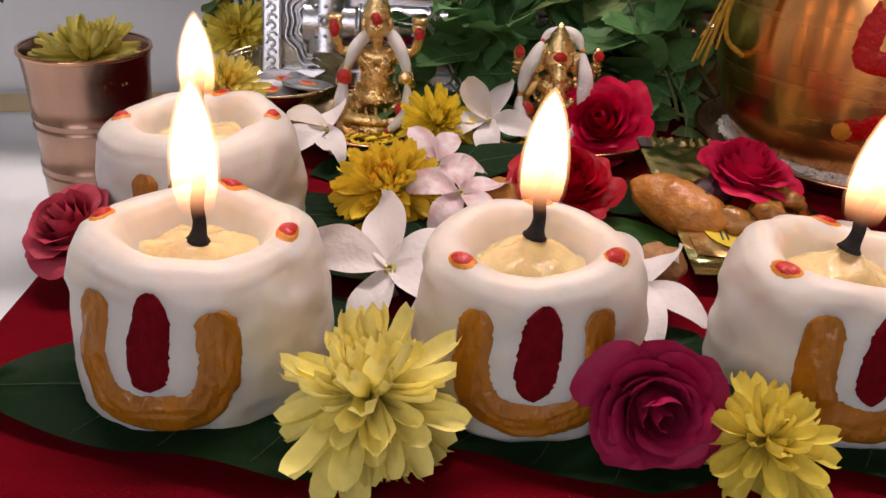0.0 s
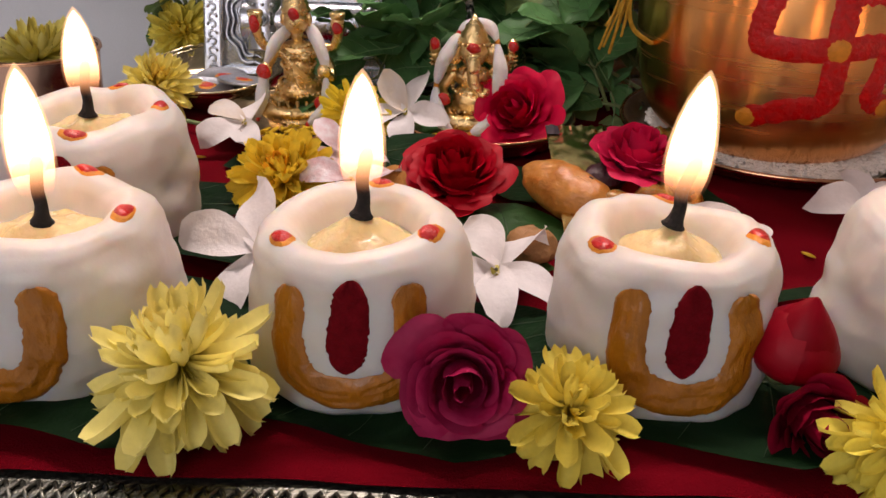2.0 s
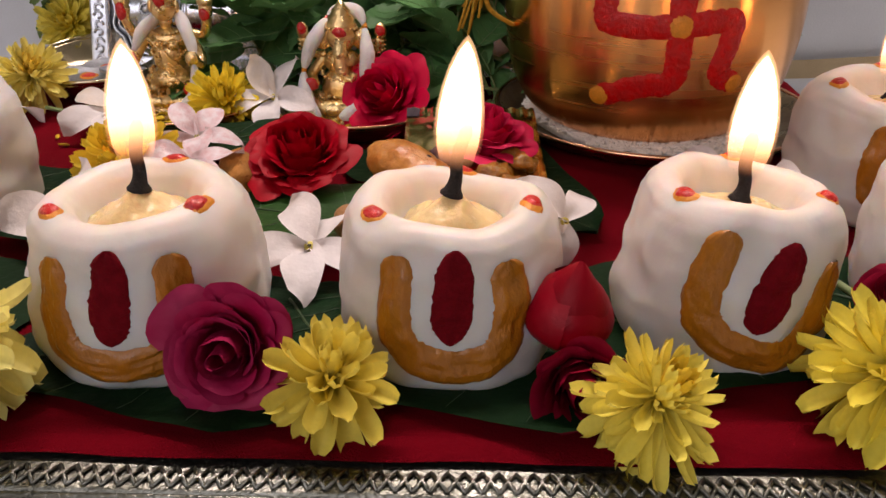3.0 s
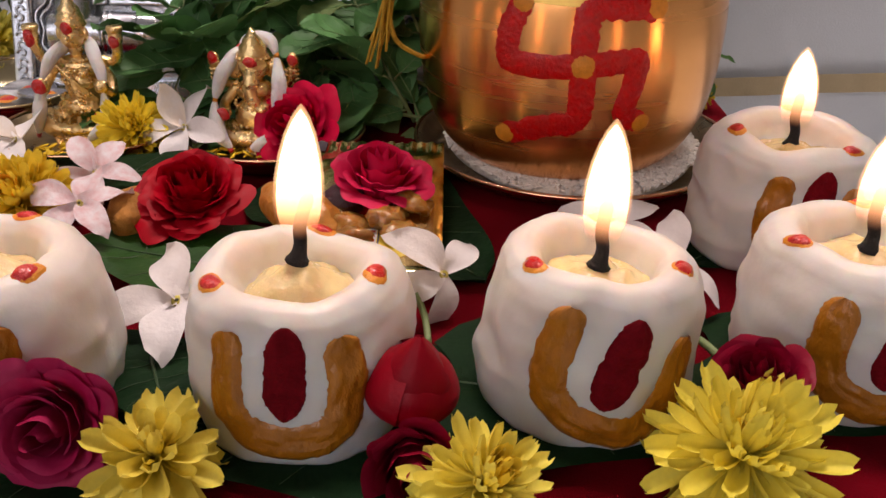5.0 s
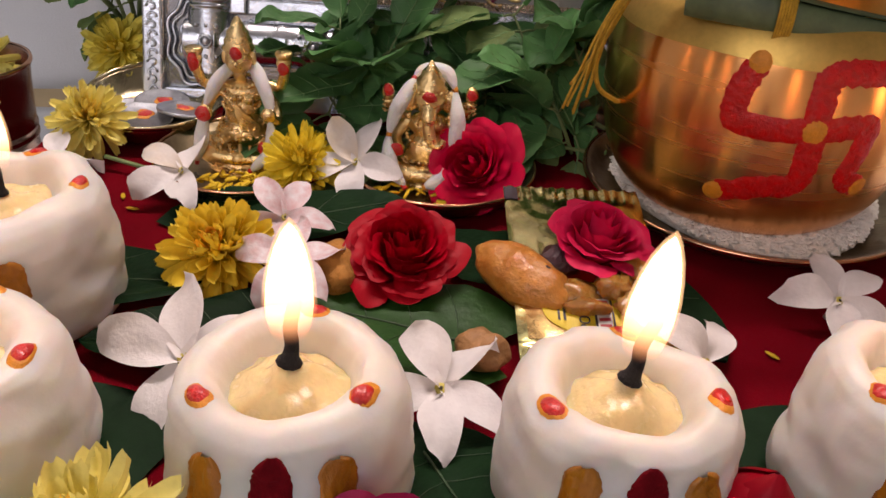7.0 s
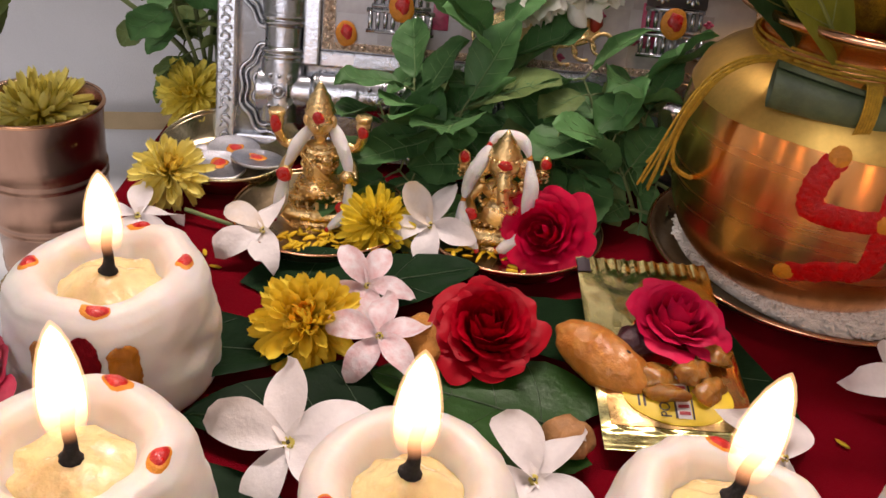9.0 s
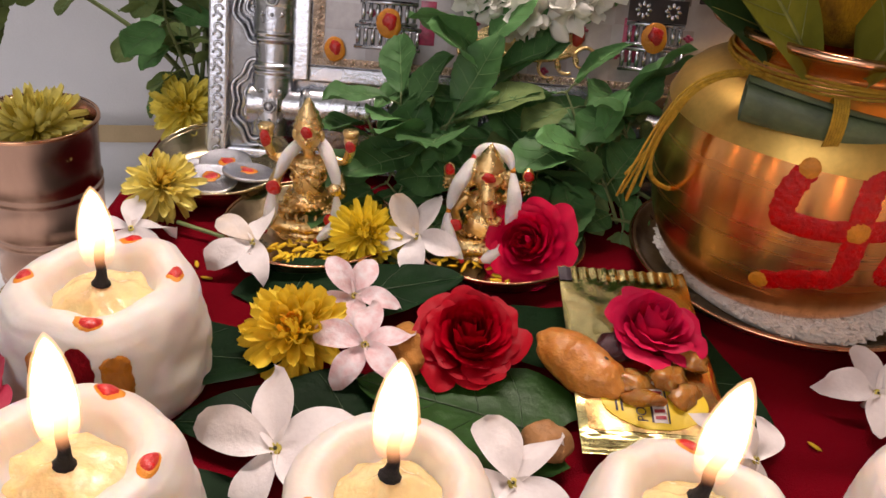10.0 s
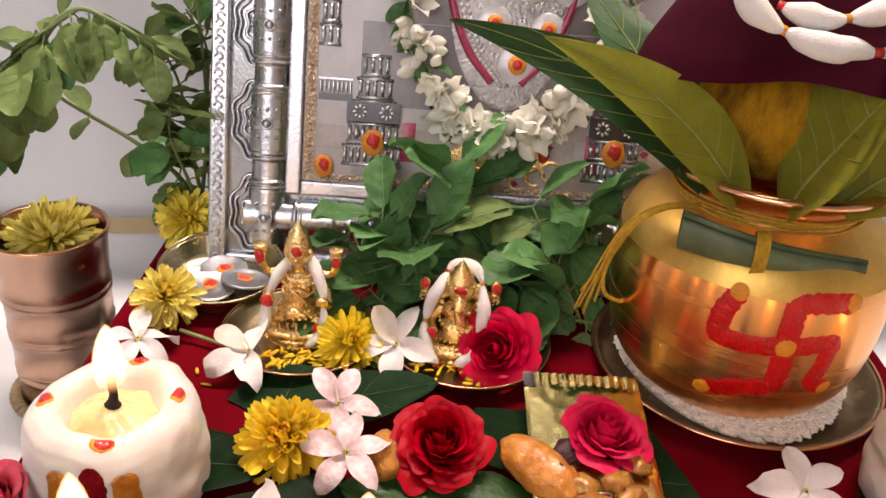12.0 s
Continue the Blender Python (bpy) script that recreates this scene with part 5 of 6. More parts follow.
cotton_string("cotton_garland", [(-0.0430, 0.3770, 0.0090), (-0.0400, 0.3760, 0.0200), (-0.0385, 0.3800, 0.0330), (-0.0330, 0.3860, 0.0440), (-0.0240, 0.3970, 0.0485), (-0.0150, 0.3860, 0.0440), (-0.0110, 0.3790, 0.0300), (-0.0115, 0.3760, 0.0160), (-0.0190, 0.3720, 0.0085)], 4, "white cotton garland round the seated idol", 0.0030)
cotton_string("cotton_garland", [(0.0470, 0.3660, 0.0080), (0.0400, 0.3720, 0.0170), (0.0400, 0.3770, 0.0300), (0.0450, 0.3830, 0.0420), (0.0520, 0.3930, 0.0500), (0.0640, 0.3880, 0.0500), (0.0680, 0.3790, 0.0370), (0.0670, 0.3740, 0.0240), (0.0630, 0.3700, 0.0120), (0.0560, 0.3670, 0.0080)], 5, "white cotton garland round the elephant idol", 0.0035)

for i, (x, y, a) in enumerate(((-0.0690, 0.3560, 20), (-0.0620, 0.3460, 80), (0.1760, 0.2700, 40), (0.1300, 0.2330, 10), (-0.0250, 0.2620, 60))):
    solo("fallen_petal", lump((0, 0, 0), (0.0010, 0.0030, 0.0005), seg=8), YELLOW_RICE, "tiny fallen yellow petal on the red cloth", "petal", pose(x, y, 0.0014, 0, 0, a), "fallen petals")

# ---- green sprigs ----
LEAF_VEIN = mat("basil_vein", (0.16, 0.30, 0.12), 0.6, var=0.1, scale=200, spec=0.2)
basil_kinds = []
for q in range(4):
    for material in (BASIL, BASIL_PALE):
        at, b = blade(1.0, (0.72, 0.64, 0.76, 0.68)[q], (0.22, 0.05, 0.32, -0.10)[q], (0.22, 0.14, 0.16, 0.34)[q], "basil", q + 1, 0.14, 8, 24)
        tube([at(0.5, 0.95 * k / 9) + Vector((0, 0, 0.004)) for k in range(10)], [0.014 * (1 - 0.8 * k / 9) for k in range(10)], 4, b, 1)
        for k in range(4):
            for s in (-1, 1):
                tube([at(0.5 + s * 0.44 * e / 3, min(0.96, 0.14 + 0.18 * k + 0.16 * e / 3)) + Vector((0, 0, 0.002)) for e in range(4)], [0.006 - 0.0014 * e for e in range(4)], 3, b, 1)
        basil_kinds.append(mesh_of("leaf", b, [material, LEAF_VEIN]))


def sprig(label, keys, n, size, seed, pale=0, thick=0.0011, hang=0.0, start=0.15, category="basil sprig"):
    g = thing("basil_sprig", label, category, group="basil sprigs")
    pts = curve_points(keys, 10)
    rnd = random.Random(seed)
    part("stem", tube(pts, [thick * (1 - 0.6 * k / len(pts)) for k in range(len(pts))], 7), STEM, g)
    for i in range(n):
        f = start + (1 - start) * i / max(n - 1, 1)
        k = min(int(f * (len(pts) - 1)), len(pts) - 2)
        p, d = pts[k], (pts[k + 1] - pts[k]).normalized()
        for s in (-1, 1):
            side = d.cross(Vector((0.2, -0.5, 0.8))).normalized() * s
            out = (side * rnd.uniform(0.6, 1.1) + d * rnd.uniform(0.1, 0.9) + Vector((rnd.uniform(-0.4, 0.4), rnd.uniform(-0.6, 0.1), rnd.uniform(-0.3, 0.45) - hang)))
            L = size * rnd.uniform(0.65, 1.25)
            stalk = p + out.normalized() * L * 0.22
            part("leaf", basil_kinds[2 * rnd.randrange(4) + (1 if rnd.random() < pale else 0)], None, g, m=heading(stalk, stalk + out, rnd.uniform(-35, 35)) @ Matrix.Diagonal((L * rnd.uniform(0.85, 1.2), L, L, 1)))
            part("leaf_stalk", tube([p, (p + stalk) / 2 + Vector((0, 0, 0.0006)), stalk], 0.0005, 5), STEM, g)
    return g


GREEN = "fresh green basil sprig heaped before the picture"
for i, (keys, n, size) in enumerate((
        (((0.060, 0.430, 0.006), (0.020, 0.425, 0.012), (0.004, 0.428, 0.030), (-0.004, 0.432, 0.046)), 5, 0.021),
        (((0.100, 0.425, 0.006), (0.050, 0.420, 0.022), (0.022, 0.424, 0.042), (0.012, 0.430, 0.055)), 5, 0.024),
        (((0.090, 0.440, 0.010), (0.065, 0.440, 0.035), (0.052, 0.445, 0.062), (0.050, 0.447, 0.076)), 5, 0.023),
        (((0.120, 0.430, 0.006), (0.105, 0.430, 0.030), (0.098, 0.435, 0.052), (0.092, 0.440, 0.064)), 5, 0.022),
        (((0.150, 0.440, 0.006), (0.120, 0.435, 0.022), (0.098, 0.425, 0.028), (0.080, 0.418, 0.030)), 5, 0.021),
        (((0.150, 0.445, 0.010), (0.130, 0.445, 0.035), (0.122, 0.447, 0.052), (0.118, 0.448, 0.060)), 4, 0.019),
        (((0.140, 0.420, 0.004), (0.110, 0.412, 0.012), (0.085, 0.412, 0.018), (0.070, 0.414, 0.024)), 5, 0.020),
        (((0.040, 0.440, 0.006), (0.030, 0.436, 0.024), (0.030, 0.430, 0.040), (0.036, 0.424, 0.046)), 5, 0.022),
        (((0.090, 0.430, 0.004), (0.050, 0.415, 0.008), (0.020, 0.412, 0.012), (0.008, 0.414, 0.020)), 5, 0.022),
        (((0.125, 0.420, 0.004), (0.118, 0.415, 0.020), (0.108, 0.418, 0.038), (0.100, 0.424, 0.046)), 4, 0.020))):
    sprig(GREEN, keys, n, size * 1.62, 40 + i, 0.15)
WILT = "wilting basil stem arching beside the silver frame"
for i, (keys, n, size, pale, hang) in enumerate((
        (((-0.104, 0.492, 0.004), (-0.112, 0.495, 0.034), (-0.137, 0.492, 0.060), (-0.172, 0.475, 0.092), (-0.180, 0.462, 0.112)), 3, 0.022, 0.5, 0.5),
        (((-0.178, 0.462, 0.110), (-0.168, 0.460, 0.131), (-0.150, 0.460, 0.146), (-0.130, 0.460, 0.140), (-0.111, 0.462, 0.128)), 6, 0.024, 0.6, 1.0),
        (((-0.150, 0.460, 0.146), (-0.172, 0.458, 0.130), (-0.196, 0.455, 0.108), (-0.205, 0.450, 0.080)), 4, 0.032, 0.5, 0.9),
        (((-0.100, 0.494, 0.004), (-0.108, 0.497, 0.060), (-0.112, 0.495, 0.100), (-0.122, 0.490, 0.126)), 8, 0.022, 0.6, 0.4),
        (((-0.098, 0.498, 0.004), (-0.100, 0.505, 0.070), (-0.098, 0.508, 0.115), (-0.106, 0.500, 0.140)), 8, 0.021, 0.5, 0.3),
        (((-0.102, 0.490, 0.004), (-0.106, 0.484, 0.040), (-0.114, 0.480, 0.070), (-0.112, 0.478, 0.090)), 5, 0.020, 0.4, 0.5),
        (((-0.104, 0.496, 0.020), (-0.098, 0.500, 0.080), (-0.100, 0.500, 0.150), (-0.104, 0.500, 0.185)), 6, 0.022, 0.4, 0.3))):
    sprig(WILT, keys, n + 3, size * 1.05, 70 + i, 0.8, 0.0019 if i < 2 else 0.0014, hang)
sprig("small green sprig behind the copper pot", ((0.262, 0.462, 0.004), (0.272, 0.462, 0.018), (0.280, 0.460, 0.030)), 3, 0.012, 90)
mum("small yellow flower behind the copper pot", aim(0.2740, 0.4600, 0.0090, (0.3, -0.6, 0.6), 0), 0.0090, (0.70, 0.52, 0.04), (0.6, 0.4, 0.03), 50, seed=19)

# ---- copper tumbler on the floor ----
TX, TY = -0.185, 0.462
tum = thing("copper_tumbler", "worn copper tumbler with ridged bands on the floor", "tumbler", pose(TX, TY, 0.0))
prof = [(0.001, -0.1000), (0.0280, -0.1000), (0.0290, -0.0985), (0.0294, -0.090)]
for z in (-0.078, -0.073, -0.051, -0.046, -0.024, -0.019):
    r = 0.0294 + 0.0020 * (z + 0.09) / 0.09
    prof += [(r, z - 0.0016), (r + 0.0008, z - 0.0006), (r + 0.0008, z + 0.0006), (r, z + 0.0016)]
prof += [(0.0314, -0.010), (0.0322, 0.005), (0.0332, 0.0145), (0.0340, 0.0160), (0.0334, 0.0172), (0.0322, 0.0160), (0.0312, 0.003), (0.030, -0.02), (0.001, -0.022)]
part("cup", lathe(prof, 72), TUMBLER, tum)
part("lip", lathe([(0.0330, 0.0146), (0.0345, 0.0156), (0.0342, 0.0174), (0.0328, 0.0172)], 72, cap=False), COPPER_RIM, tum)
part("water", lathe([(0.001, -0.0020), (0.0308, -0.0020), (0.0308, -0.0040), (0.001, -0.0040)], 48), WATER, tum, "dark water")
mat_ring = thing("cord_coaster", "plaited straw ring under the copper tumbler", "coaster", pose(TX, TY, FLOOR_Z + 0.0035))
STRAW = mat("straw_cord", (0.50, 0.38, 0.20), 0.8, var=0.2, scale=300, bump=0.8, fine=1200)
part("pad", lathe([(0.001, 0.0), (0.033, 0.0), (0.033, 0.0012), (0.001, 0.0012)], 40), STRAW, mat_ring)
for s in (0, math.pi):
    part("cord", tube([((0.0335 + 0.0022 * math.cos(26 * a + s)) * math.cos(a), (0.0335 + 0.0022 * math.cos(26 * a + s)) * math.sin(a), 0.0030 + 0.0022 * math.sin(26 * a + s)) for a in (2 * math.pi * q / 360 for q in range(361))], 0.0020, 7), STRAW, mat_ring)

# ---- framed picture ----
pic = thing("framed_picture", "embossed silver picture frame leaning back, hung with garland", "picture frame", pose(0, 0.4560, 0.0012, -16.5, 0, 0))
FX0, FX1, FH = -0.090, 0.238, 0.400
PALE = mat("printed_paper", (0.46, 0.44, 0.435), 0.35, var=0.08, scale=40, bump=0.0, coat=1.0, second=(0.34, 0.31, 0.31), amount=0.4)
part("backing", box(FX0, 0.0005, 0.0, FX1, 0.012, FH, bevel=0.001), SILVER, pic)
IN = 0.053
part("print", box(FX0 + IN, -0.0032, IN + 0.003, FX1 - IN, 0.0004, FH - IN), PALE, pic, "printed altar picture behind glass", smooth=False)
for name, a, b in (("outer_rail", (FX0, -0.004, 0, FX0 + 0.010, 0.0004, FH), 0), ("outer_rail", (FX1 - 0.010, -0.004, 0, FX1, 0.0004, FH), 0), ("outer_rail", (FX0 + 0.0103, -0.004, 0, FX1 - 0.0103, 0.0004, 0.010), 0), ("outer_rail", (FX0 + 0.0103, -0.004, FH - 0.010, FX1 - 0.0103, 0.0004, FH), 0),
                   ("inner_rail", (FX0 + 0.044, -0.006, 0.0475, FX0 + 0.0525, 0.0004, FH - 0.0475), 0), ("inner_rail", (FX1 - 0.0525, -0.006, 0.0475, FX1 - 0.044, 0.0004, FH - 0.0475), 0), ("inner_rail", (FX0 + 0.0528, -0.006, 0.0475, FX1 - 0.0528, 0.0004, 0.0555), 0), ("inner_rail", (FX0 + 0.0528, -0.006, FH - 0.0555, FX1 - 0.0528, 0.0004, FH - 0.0475), 0)):
    part(name, box(*a, bevel=0.0012), SILVER, pic, smooth=False)
GLITTER = mat("gold_glitter_border", (0.85, 0.66, 0.50), 0.28, metal=0.8, var=0.3, scale=500, bump=0.8, fine=1500)
gx0, gx1, gz0, gz1 = FX0 + IN + 0.0005, FX1 - IN - 0.0005, IN + 0.0035, FH - IN - 0.0005
for a in ((gx0, -0.0040, gz0, gx0 + 0.006, -0.0033, gz1), (gx1 - 0.006, -0.0040, gz0, gx1, -0.0033, gz1), (gx0 + 0.0062, -0.0040, gz0, gx1 - 0.0062, -0.0033, gz0 + 0.004)):
    part("glitter_border", box(*a), GLITTER, pic, "coppery glitter border", smooth=False)


def turned_bar(vertical, fixed, start, end):
    """A turned half-round bar with ring groups, between two corners."""
    prof2, s = [], start
    n = int((end - start) / 0.0007)
    for i in range(n + 1):
        q = start + (end - start) * i / n
        ph = ((q - 0.034) / 0.053) % 1
        d = min(ph, 1 - ph)
        r = 0.0094
        if d < 0.30:
            r = 0.0108
        if 0.29 < d < 0.40:
            r = 0.0098 + 0.0016 * abs(math.sin((d - 0.29) * 57))
        if d < 0.05:
            r = 0.0112
        prof2.append((r, q))
    b = lathe(prof2, 24)
    for v in b.verts:
        x, y, z = v.co
        v.co = (fixed + x, y * 0.8 - 0.0035, z) if vertical else (z, y * 0.8 - 0.0035, fixed + x)
    return b


part("turned_bar", turned_bar(True, FX0 + 0.034, 0.018, FH - 0.02), SILVER, pic)
part("turned_bar", turned_bar(True, FX1 - 0.034, 0.018, FH - 0.02), SILVER, pic)
part("turned_bar", turned_bar(False, 0.0335, FX0 + 0.022, FX1 - 0.022), SILVER, pic)
part("turned_bar", turned_bar(False, FH - 0.0335, FX0 + 0.022, FX1 - 0.022), SILVER, pic)


def rosette():
    bmr = bmesh.new()
    for r, t in ((0.0190, 0.0011), (0.0160, 0.0008), (0.0118, 0.0010)):
        tube([((r + 0.0011 * math.cos(9 * a)) * math.cos(a), -0.0010, 1.25 * (r + 0.0011 * math.cos(9 * a)) * math.sin(a)) for a in (math.pi * (0.42 + 1.16 * q / 40) for q in range(41))], t, 6, bmr)
    for q in range(9):
        a = math.pi * (0.55 + 0.9 * q / 8)
        lump((0.0088 * math.cos(a), -0.0030, 0.0110 * math.sin(a)), (0.0013, 0.0013, 0.0013), bmr, seg=8)
    return bmr


ros = mesh_of("rosette", rosette(), SILVER)
studs = bmesh.new()
tube([(0.0030 * math.cos(q), -0.0135, 0.0030 * math.sin(q)) for q in (6.2832 * k / 14 for k in range(15))], 0.0007, 5, studs)
lump((0, -0.0130, 0), (0.0022, 0.0016, 0.0022), studs, seg=10)
for z in (-0.0075, 0.0075):
    for x in (-0.005, 0, 0.005):
        lump((x, -0.0118, z), (0.0012, 0.0012, 0.0012), studs, seg=8)
stud = mesh_of("stud", studs, SILVER)
for i in range(7):
    z = 0.034 + 0.053 * i
    part("rosette", ros, None, pic, m=Matrix.Translation((FX0 + 0.031, 0, z)))
    part("stud", stud, None, pic, m=Matrix.Translation((FX0 + 0.034, 0, z)))
    part("stud", stud, None, pic, m=Matrix.Translation((FX1 - 0.034, 0, z)))
    if i:
        part("stud", stud, None, pic, m=Matrix.Translation((FX0 + 0.034 + 0.053 * i - 0.034 + 0.034, 0, 0.0335)) @ pose(0, 0, 0, 0, 90, 0))
bm = bmesh.new()
for s in (-1, 1):
    tube([(s * 0.0026 * math.cos(a) * (1 - a / 9), -0.0043, s * 0.0020 + 0.0026 * math.sin(a) * (1 - a / 9)) for a in (0.5 * q for q in range(11))], 0.0007, 5, bm)
scroll = mesh_of("scroll", bm, SILVER)
for i in range(44):
    part("scroll", scroll, None, pic, m=Matrix.Translation((FX0 + 0.005, 0, 0.006 + i * 0.009)))

# printed shapes: floor tiles, little silver shrines, coins and curls
TILE_A, TILE_B = mat("print_grey", (0.42, 0.38, 0.36), 0.35, bump=0.0, coat=1.0), mat("print_light", (0.66, 0.62, 0.58), 0.35, bump=0.0, coat=1.0)
PINK = mat("pink_print", (0.48, 0.03, 0.10), 0.4, var=0.3, scale=400, bump=0.5, coat=0.5)
COIN_GLASS = mat("pearl_disc", (0.58, 0.58, 0.60), 0.2, var=0.1, scale=200, bump=0.4, coat=1.0)
for i in range(9):
    for j in range(3):
        if (i + j) % 2:
            x0, x1 = gx0 + 0.0065 + 0.021 * i, gx0 + 0.0265 + 0.021 * i
            if x1 < gx1 - 0.006:
                part("floor_tile", box(x0, -0.0037, gz0 + 0.0045 + 0.014 * j, x1, -0.0033, gz0 + 0.018 + 0.014 * j), TILE_A, pic, smooth=False)


def shrine(x, z, w, tiers):
    b = bmesh.new()
    for k in range(tiers):
        ww, zz = w * (1 - 0.13 * k), z + 0.0125 * k
        box(x - ww / 2, -0.0052, zz, x + ww / 2, -0.0034, zz + 0.0018, b)
        box(x - ww / 2, -0.0048, zz + 0.0100, x + ww / 2, -0.0034, zz + 0.0122, b)
        m = max(3, int(ww / 0.0035))
        for q in range(m):
            cx = x - ww / 2 + ww * (q + 0.5) / m
            tube([(cx, -0.0042, zz + 0.002), (cx, -0.0044, zz + 0.006), (cx, -0.0042, zz + 0.010)], [0.0011, 0.0014, 0.0010], 6, b)
    part("printed_shrine", b, SILVER, pic, "silver shrine in the picture")


HALL, PANEL = mat("print_dusk", (0.20, 0.17, 0.16), 0.35, var=0.2, scale=60, bump=0.0, coat=1.0), mat("print_dark", (0.035, 0.032, 0.035), 0.4, bump=0.0, coat=1.0)
part("printed_hall", box(gx0 + 0.030, -0.0036, gz0 + 0.044, gx1 - 0.030, -0.00325, gz0 + 0.090), HALL, pic, "dusky printed hall", smooth=False)
part("printed_hall", box(gx0 + 0.060, -0.0036, gz0 + 0.0905, gx1 - 0.060, -0.00325, gz1 - 0.03), HALL, pic, "dusky printed hall", smooth=False)
for x in (FX0 + 0.092, FX1 - 0.100):
    part("shrine_panel", box(x - 0.0150, -0.0058, gz0 + 0.0348, x + 0.0150, -0.0053, gz0 + 0.0462), PANEL, pic, "dark panel with silver flowers", smooth=False)
    bm = bmesh.new()
    for o in (-0.0075, 0.0075):
        for q in range(8):
            a = q * math.pi / 4
            lump((x + o + 0.0030 * math.cos(a), -0.0060, gz0 + 0.0405 + 0.0030 * math.sin(a)), (0.0017, 0.0004, 0.0009), bm, turn=(0, -math.degrees(a), 0), seg=6)
    part("panel_flower", bm, SILVER, pic)
baluster = mesh_of("baluster", lump((0, 0, 0), (0.0009, 0.0006, 0.0038), seg=8), SILVER)
for x0, x1 in ((gx0 + 0.007, gx0 + 0.026), (gx1 - 0.026, gx1 - 0.007)):
    part("fence_shadow", box(x0, -0.0040, gz0 + 0.0455, x1, -0.0037, gz0 + 0.0495), PANEL, pic, smooth=False)
    fence = part("printed_fence", box(x0, -0.0046, gz0 + 0.0570, x1, -0.0037, gz0 + 0.0580), SILVER, pic, "little silver fence", smooth=False)
    for q in range(8):
        part("baluster", baluster, None, fence, m=Matrix.Translation((x0 + (x1 - x0) * (q + 0.5) / 8, -0.0042, gz0 + 0.0530)))
bm = bmesh.new()
for q in range(60):
    lump((gx0 + 0.0105 + (gx1 - gx0 - 0.021) * q / 59, -0.0046, gz0 + 0.0020), (0.0013, 0.0009, 0.0013), bm, seg=6)
    if q < 46:
        lump((gx0 + 0.0030, -0.0046, gz0 + 0.006 + 0.0045 * q), (0.0013, 0.0009, 0.0013), bm, seg=6)
part("bead_border", bm, GLITTER, pic, "row of tiny gilt beads")


shrine(FX0 + 0.092, gz0 + 0.010, 0.034, 5)
shrine(FX1 - 0.100, gz0 + 0.010, 0.034, 5)
shrine(FX0 + 0.066, gz0 + 0.075, 0.012, 4)
for x, z, r in ((FX0 + 0.0655, gz0 + 0.0085, 0.0055), (FX0 + 0.0925, gz0 + 0.0235, 0.0065), (FX1 - 0.100, gz0 + 0.0270, 0.0068), (FX1 - 0.072, gz0 + 0.006, 0.006)):
    part("turmeric_dot", lump((x, -0.0056, z), (r, 0.0012, r * 1.15), bmesh.new(), seg=16, rough=0.15, freq=200), TURMERIC, pic)
    part("kumkum_dot", lump((x + 0.0005, -0.0066, z + 0.001), (r * 0.6, 0.0010, r * 0.62), bmesh.new(), seg=12, rough=0.4, freq=300, seed=2), KUMKUM, pic)
for i in range(12):
    x, z = gx0 + 0.012 + 0.018 * i, gz0 + 0.006 + 0.011 * ((i * 2) % 3)
    if x < gx1 - 0.01:
        b = bmesh.new()
        for q in range(4):
            lump((x + 0.0014 * math.cos(q * 1.57), -0.0040, z + 0.0012 * math.sin(q * 1.57)), (0.0014, 0.0004, 0.0009), b, seg=6)
        part("printed_flower", b, PINK, pic)
cxp = 0.074
for k, (x, z, r) in enumerate(((0.0795, 0.1285, 0.0115), (0.0655, 0.1500, 0.0098), (0.0950, 0.1480, 0.0098), (0.0640, 0.1740, 0.0105), (0.0850, 0.1720, 0.0100), (0.1060, 0.1720, 0.0110), (0.0750, 0.1950, 0.0105), (0.0980, 0.1950, 0.0105))):
    part("pearl_disc", lump((x, -0.0052, z), (r, 0.0022, r), bmesh.new(), seg=24), COIN_GLASS, pic, "pale disc with yellow dot")
    part("turmeric_dot", lump((x, -0.0076, z), (r * 0.45, 0.0010, r * 0.48), bmesh.new(), seg=12), TURMERIC, pic)
    part("kumkum_dot", lump((x, -0.0086, z), (r * 0.24, 0.0008, r * 0.26), bmesh.new(), seg=10), KUMKUM, pic)
for s in (-1, 1):
    arc = curve_points([(cxp + s * 0.040, -0.0050, 0.215), (cxp + s * 0.035, -0.0050, 0.170), (cxp + s * 0.024, -0.0050, 0.138), (cxp + s * 0.008, -0.0050, 0.118)], 10)
    part("pink_cord", tube(arc, 0.0022, 8), PINK, pic, "glittering pink border cord")
    b = bmesh.new()
    for q, p in enumerate(arc):
        for o in (0.0048, 0.0082):
            lump(p + Vector((-s * o, 0.0005, -0.001)), (0.0015, 0.0012, 0.0015), b, seg=6)
    part("pearl_row", b, COIN_GLASS, pic)
    part("pink_drape", box(cxp + s * 0.052 - 0.004, -0.0042, gz0 + 0.014, cxp + s * 0.052 + 0.004, -0.0034, gz0 + 0.036, bevel=0.0003), PINK, pic)
    for q in range(3):
        part("gold_curl", tube([(cxp + s * (0.012 + 0.009 * q) + 0.0055 * math.cos(a), -0.0042, gz0 + 0.014 - 0.003 * (2 - q) + 0.0055 * math.sin(a)) for a in (0.4 * k for k in range(14))], 0.0010, 6), IDOL_BRASS, pic, "gilt curl of the printed seat")
part("printed_seat", lump((cxp, -0.0040, gz0 + 0.020), (0.028, 0.0012, 0.010), bmesh.new(), seg=30), IDOL_BRASS, pic, "gilt printed seat")
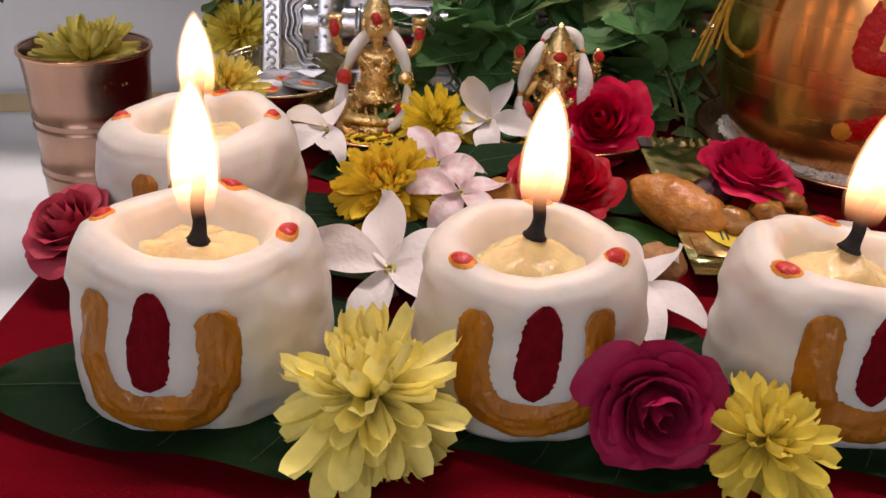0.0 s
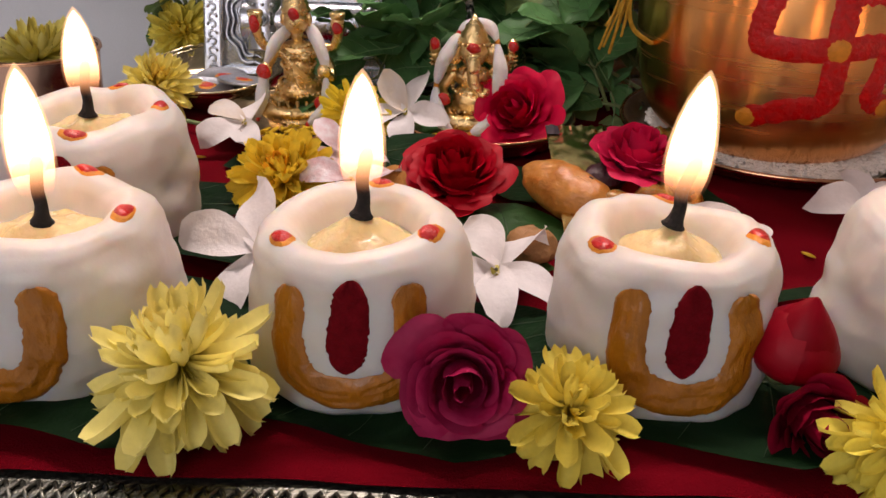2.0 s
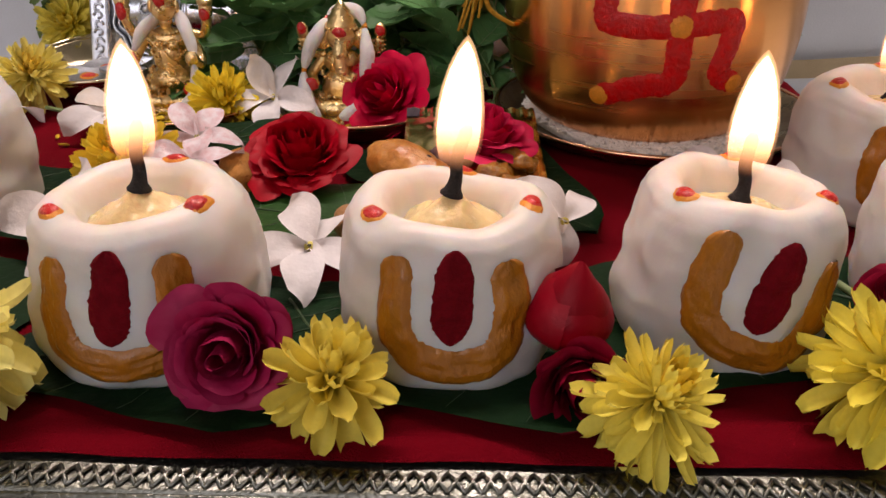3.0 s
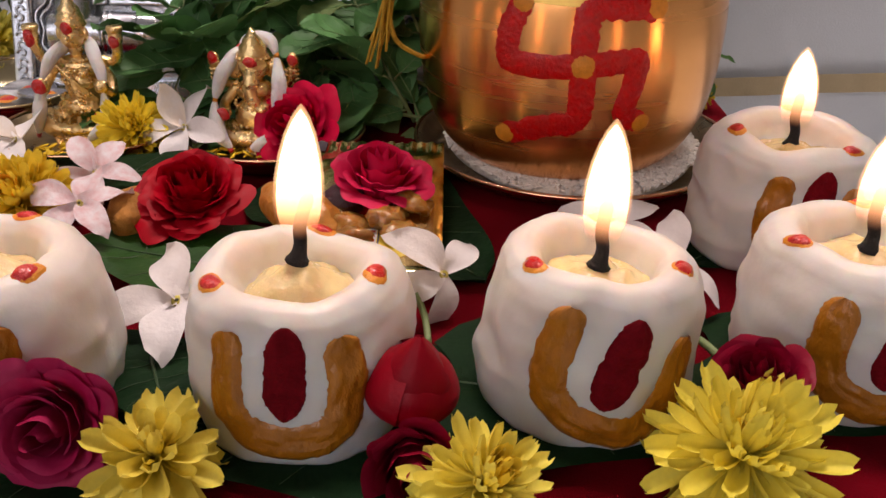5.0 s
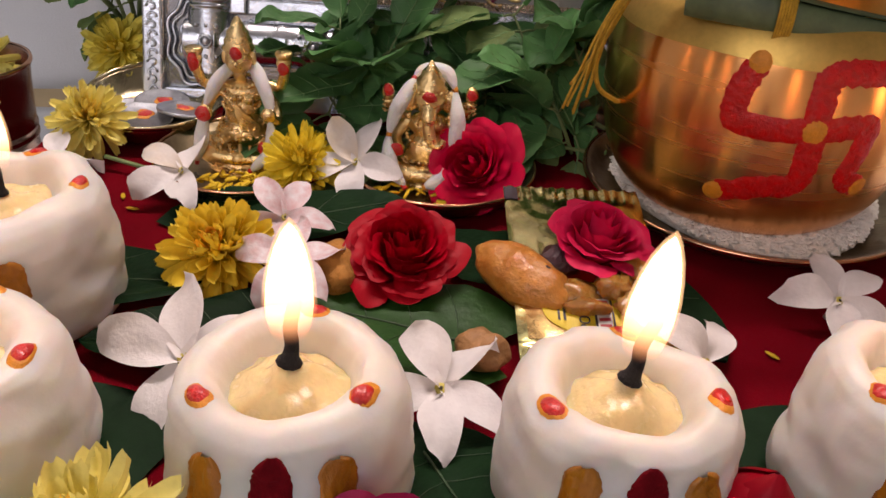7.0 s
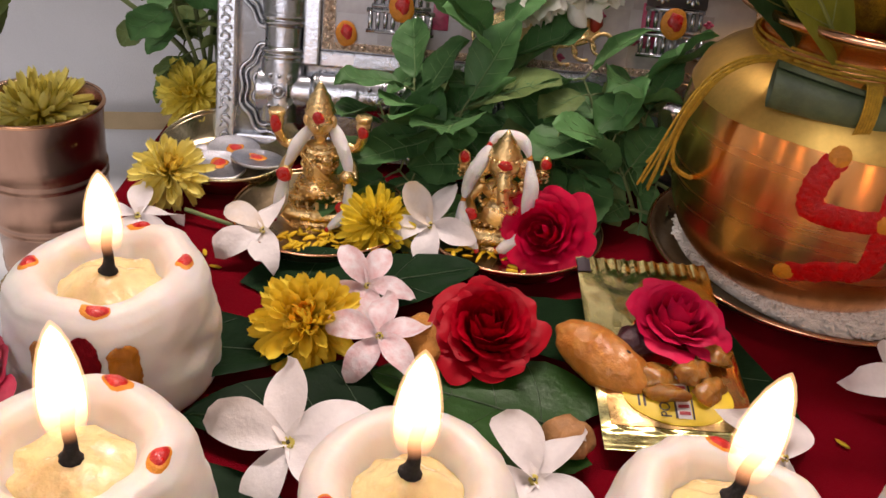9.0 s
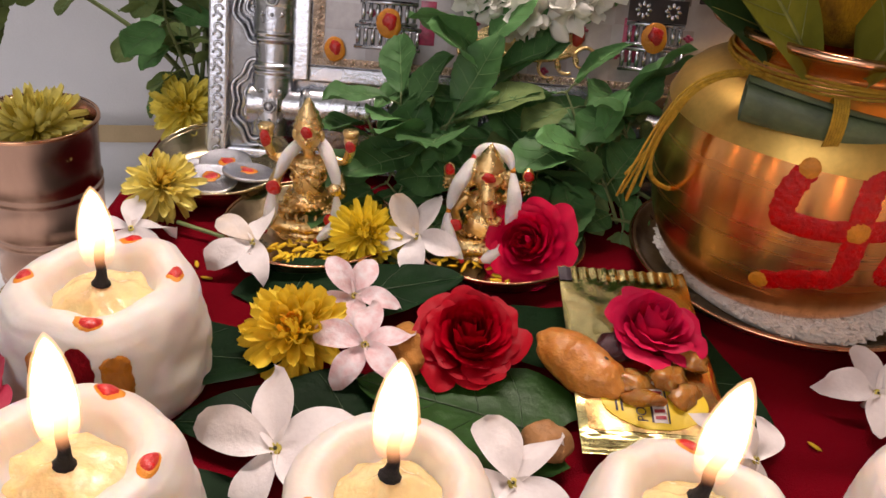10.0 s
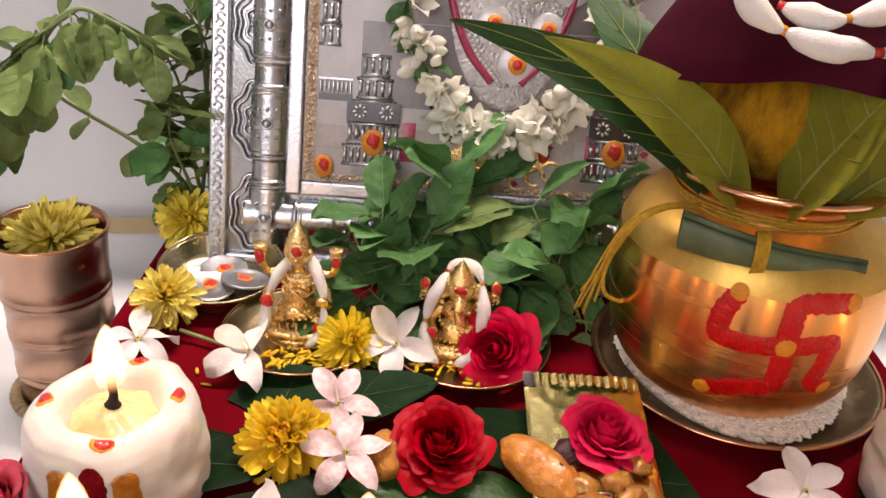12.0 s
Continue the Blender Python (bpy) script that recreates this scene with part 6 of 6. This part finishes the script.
part("printed_robe", lump((cxp, -0.0036, 0.165), (0.034, 0.0012, 0.062), bmesh.new(), seg=30), mat("silver_print", (0.52, 0.50, 0.50), 0.3, metal=0.6, var=0.2, scale=200, bump=0.8, fine=500), pic, "plain silvery printed shape")

# ---- white bud garland on the picture ----
gar = thing("flower_garland", "garland of white jasmine buds with leaves on the picture", "garland", pose(0, 0.4560, 0.0012, -16.5, 0, 0))
BUD = mat("white_bud", (0.90, 0.89, 0.80), 0.5, var=0.03, scale=200, bump=0.08, trans=0.25, rand=0.05, spec=0.2, streak=SMALL)


def bud_at(u, v):
    a = 2 * math.pi * u
    r = 0.30 * math.sin(math.pi * min(1, v * 0.93 + 0.05)) ** 0.7 * (1 + 0.22 * math.cos(3 * a + v * 3) * v)
    return Vector((r * math.cos(a), r * math.sin(a), v))


def open_bud(u, v):
    a = 2 * math.pi * u
    r = 0.16 + 0.42 * v ** 1.5 * (1 + 0.30 * math.cos(5 * a))
    return Vector((r * math.cos(a), r * math.sin(a), 0.85 * v ** 0.7 - 0.18 * (math.cos(5 * a) < 0) * v ** 3))


buds = [mesh_of("bud", grid(bud_at, 12, 9, wrap=True), BUD), mesh_of("bud", grid(open_bud, 20, 7, wrap=True), BUD)]
rnd = random.Random(5)
for keys, n in ((((0.012, -0.010, 0.235), (0.014, -0.011, 0.190), (0.020, -0.012, 0.150), (0.034, -0.013, 0.118), (0.052, -0.014, 0.097), (0.072, -0.015, 0.090)), 84), (((0.072, -0.015, 0.090), (0.092, -0.014, 0.095), (0.108, -0.014, 0.112), (0.124, -0.013, 0.145), (0.132, -0.012, 0.195), (0.134, -0.010, 0.235)), 76)):
    pts = curve_points(keys, 16)
    part("string", tube(pts, 0.0009, 6), STEM, gar)
    for i in range(n):
        p = pts[int(i / n * (len(pts) - 1))]
        d = Vector((rnd.uniform(-1, 1), rnd.uniform(-1.2, -0.1), rnd.uniform(-1.1, 0.8)))
        L = 0.0122 * rnd.uniform(0.75, 1.2)
        part("bud", buds[1 if rnd.random() < 0.55 else 0], None, gar, m=aim(*(p + d.normalized() * 0.0045), d, rnd.uniform(0, 360)) @ Matrix.Diagonal((L, L, L, 1)))
    for i in range(n // 2):
        p = pts[int((i + 0.5) / (n // 2) * (len(pts) - 1))]
        d = Vector((rnd.uniform(-1, 1), rnd.uniform(-0.5, 0.2), rnd.uniform(-1.2, 0.2)))
        L = 0.014 * rnd.uniform(0.7, 1.2)
        part("leaf", basil_kinds[2 * rnd.randrange(4)], None, gar, m=heading(p, p + d, rnd.uniform(-80, 80)) @ Matrix.Diagonal((L * 0.8, L, L, 1)))
for x, z in ((0.058, 0.078), (0.062, 0.090), (0.098, 0.082)):
    part("red_petal", lump((x, -0.012, z), (0.0034, 0.0020, 0.0060), bmesh.new(), seg=10, rough=0.3, freq=200), mat("orange_petal", (0.55, 0.05, 0.02), 0.5, trans=0.2), gar, "orange-red petal")
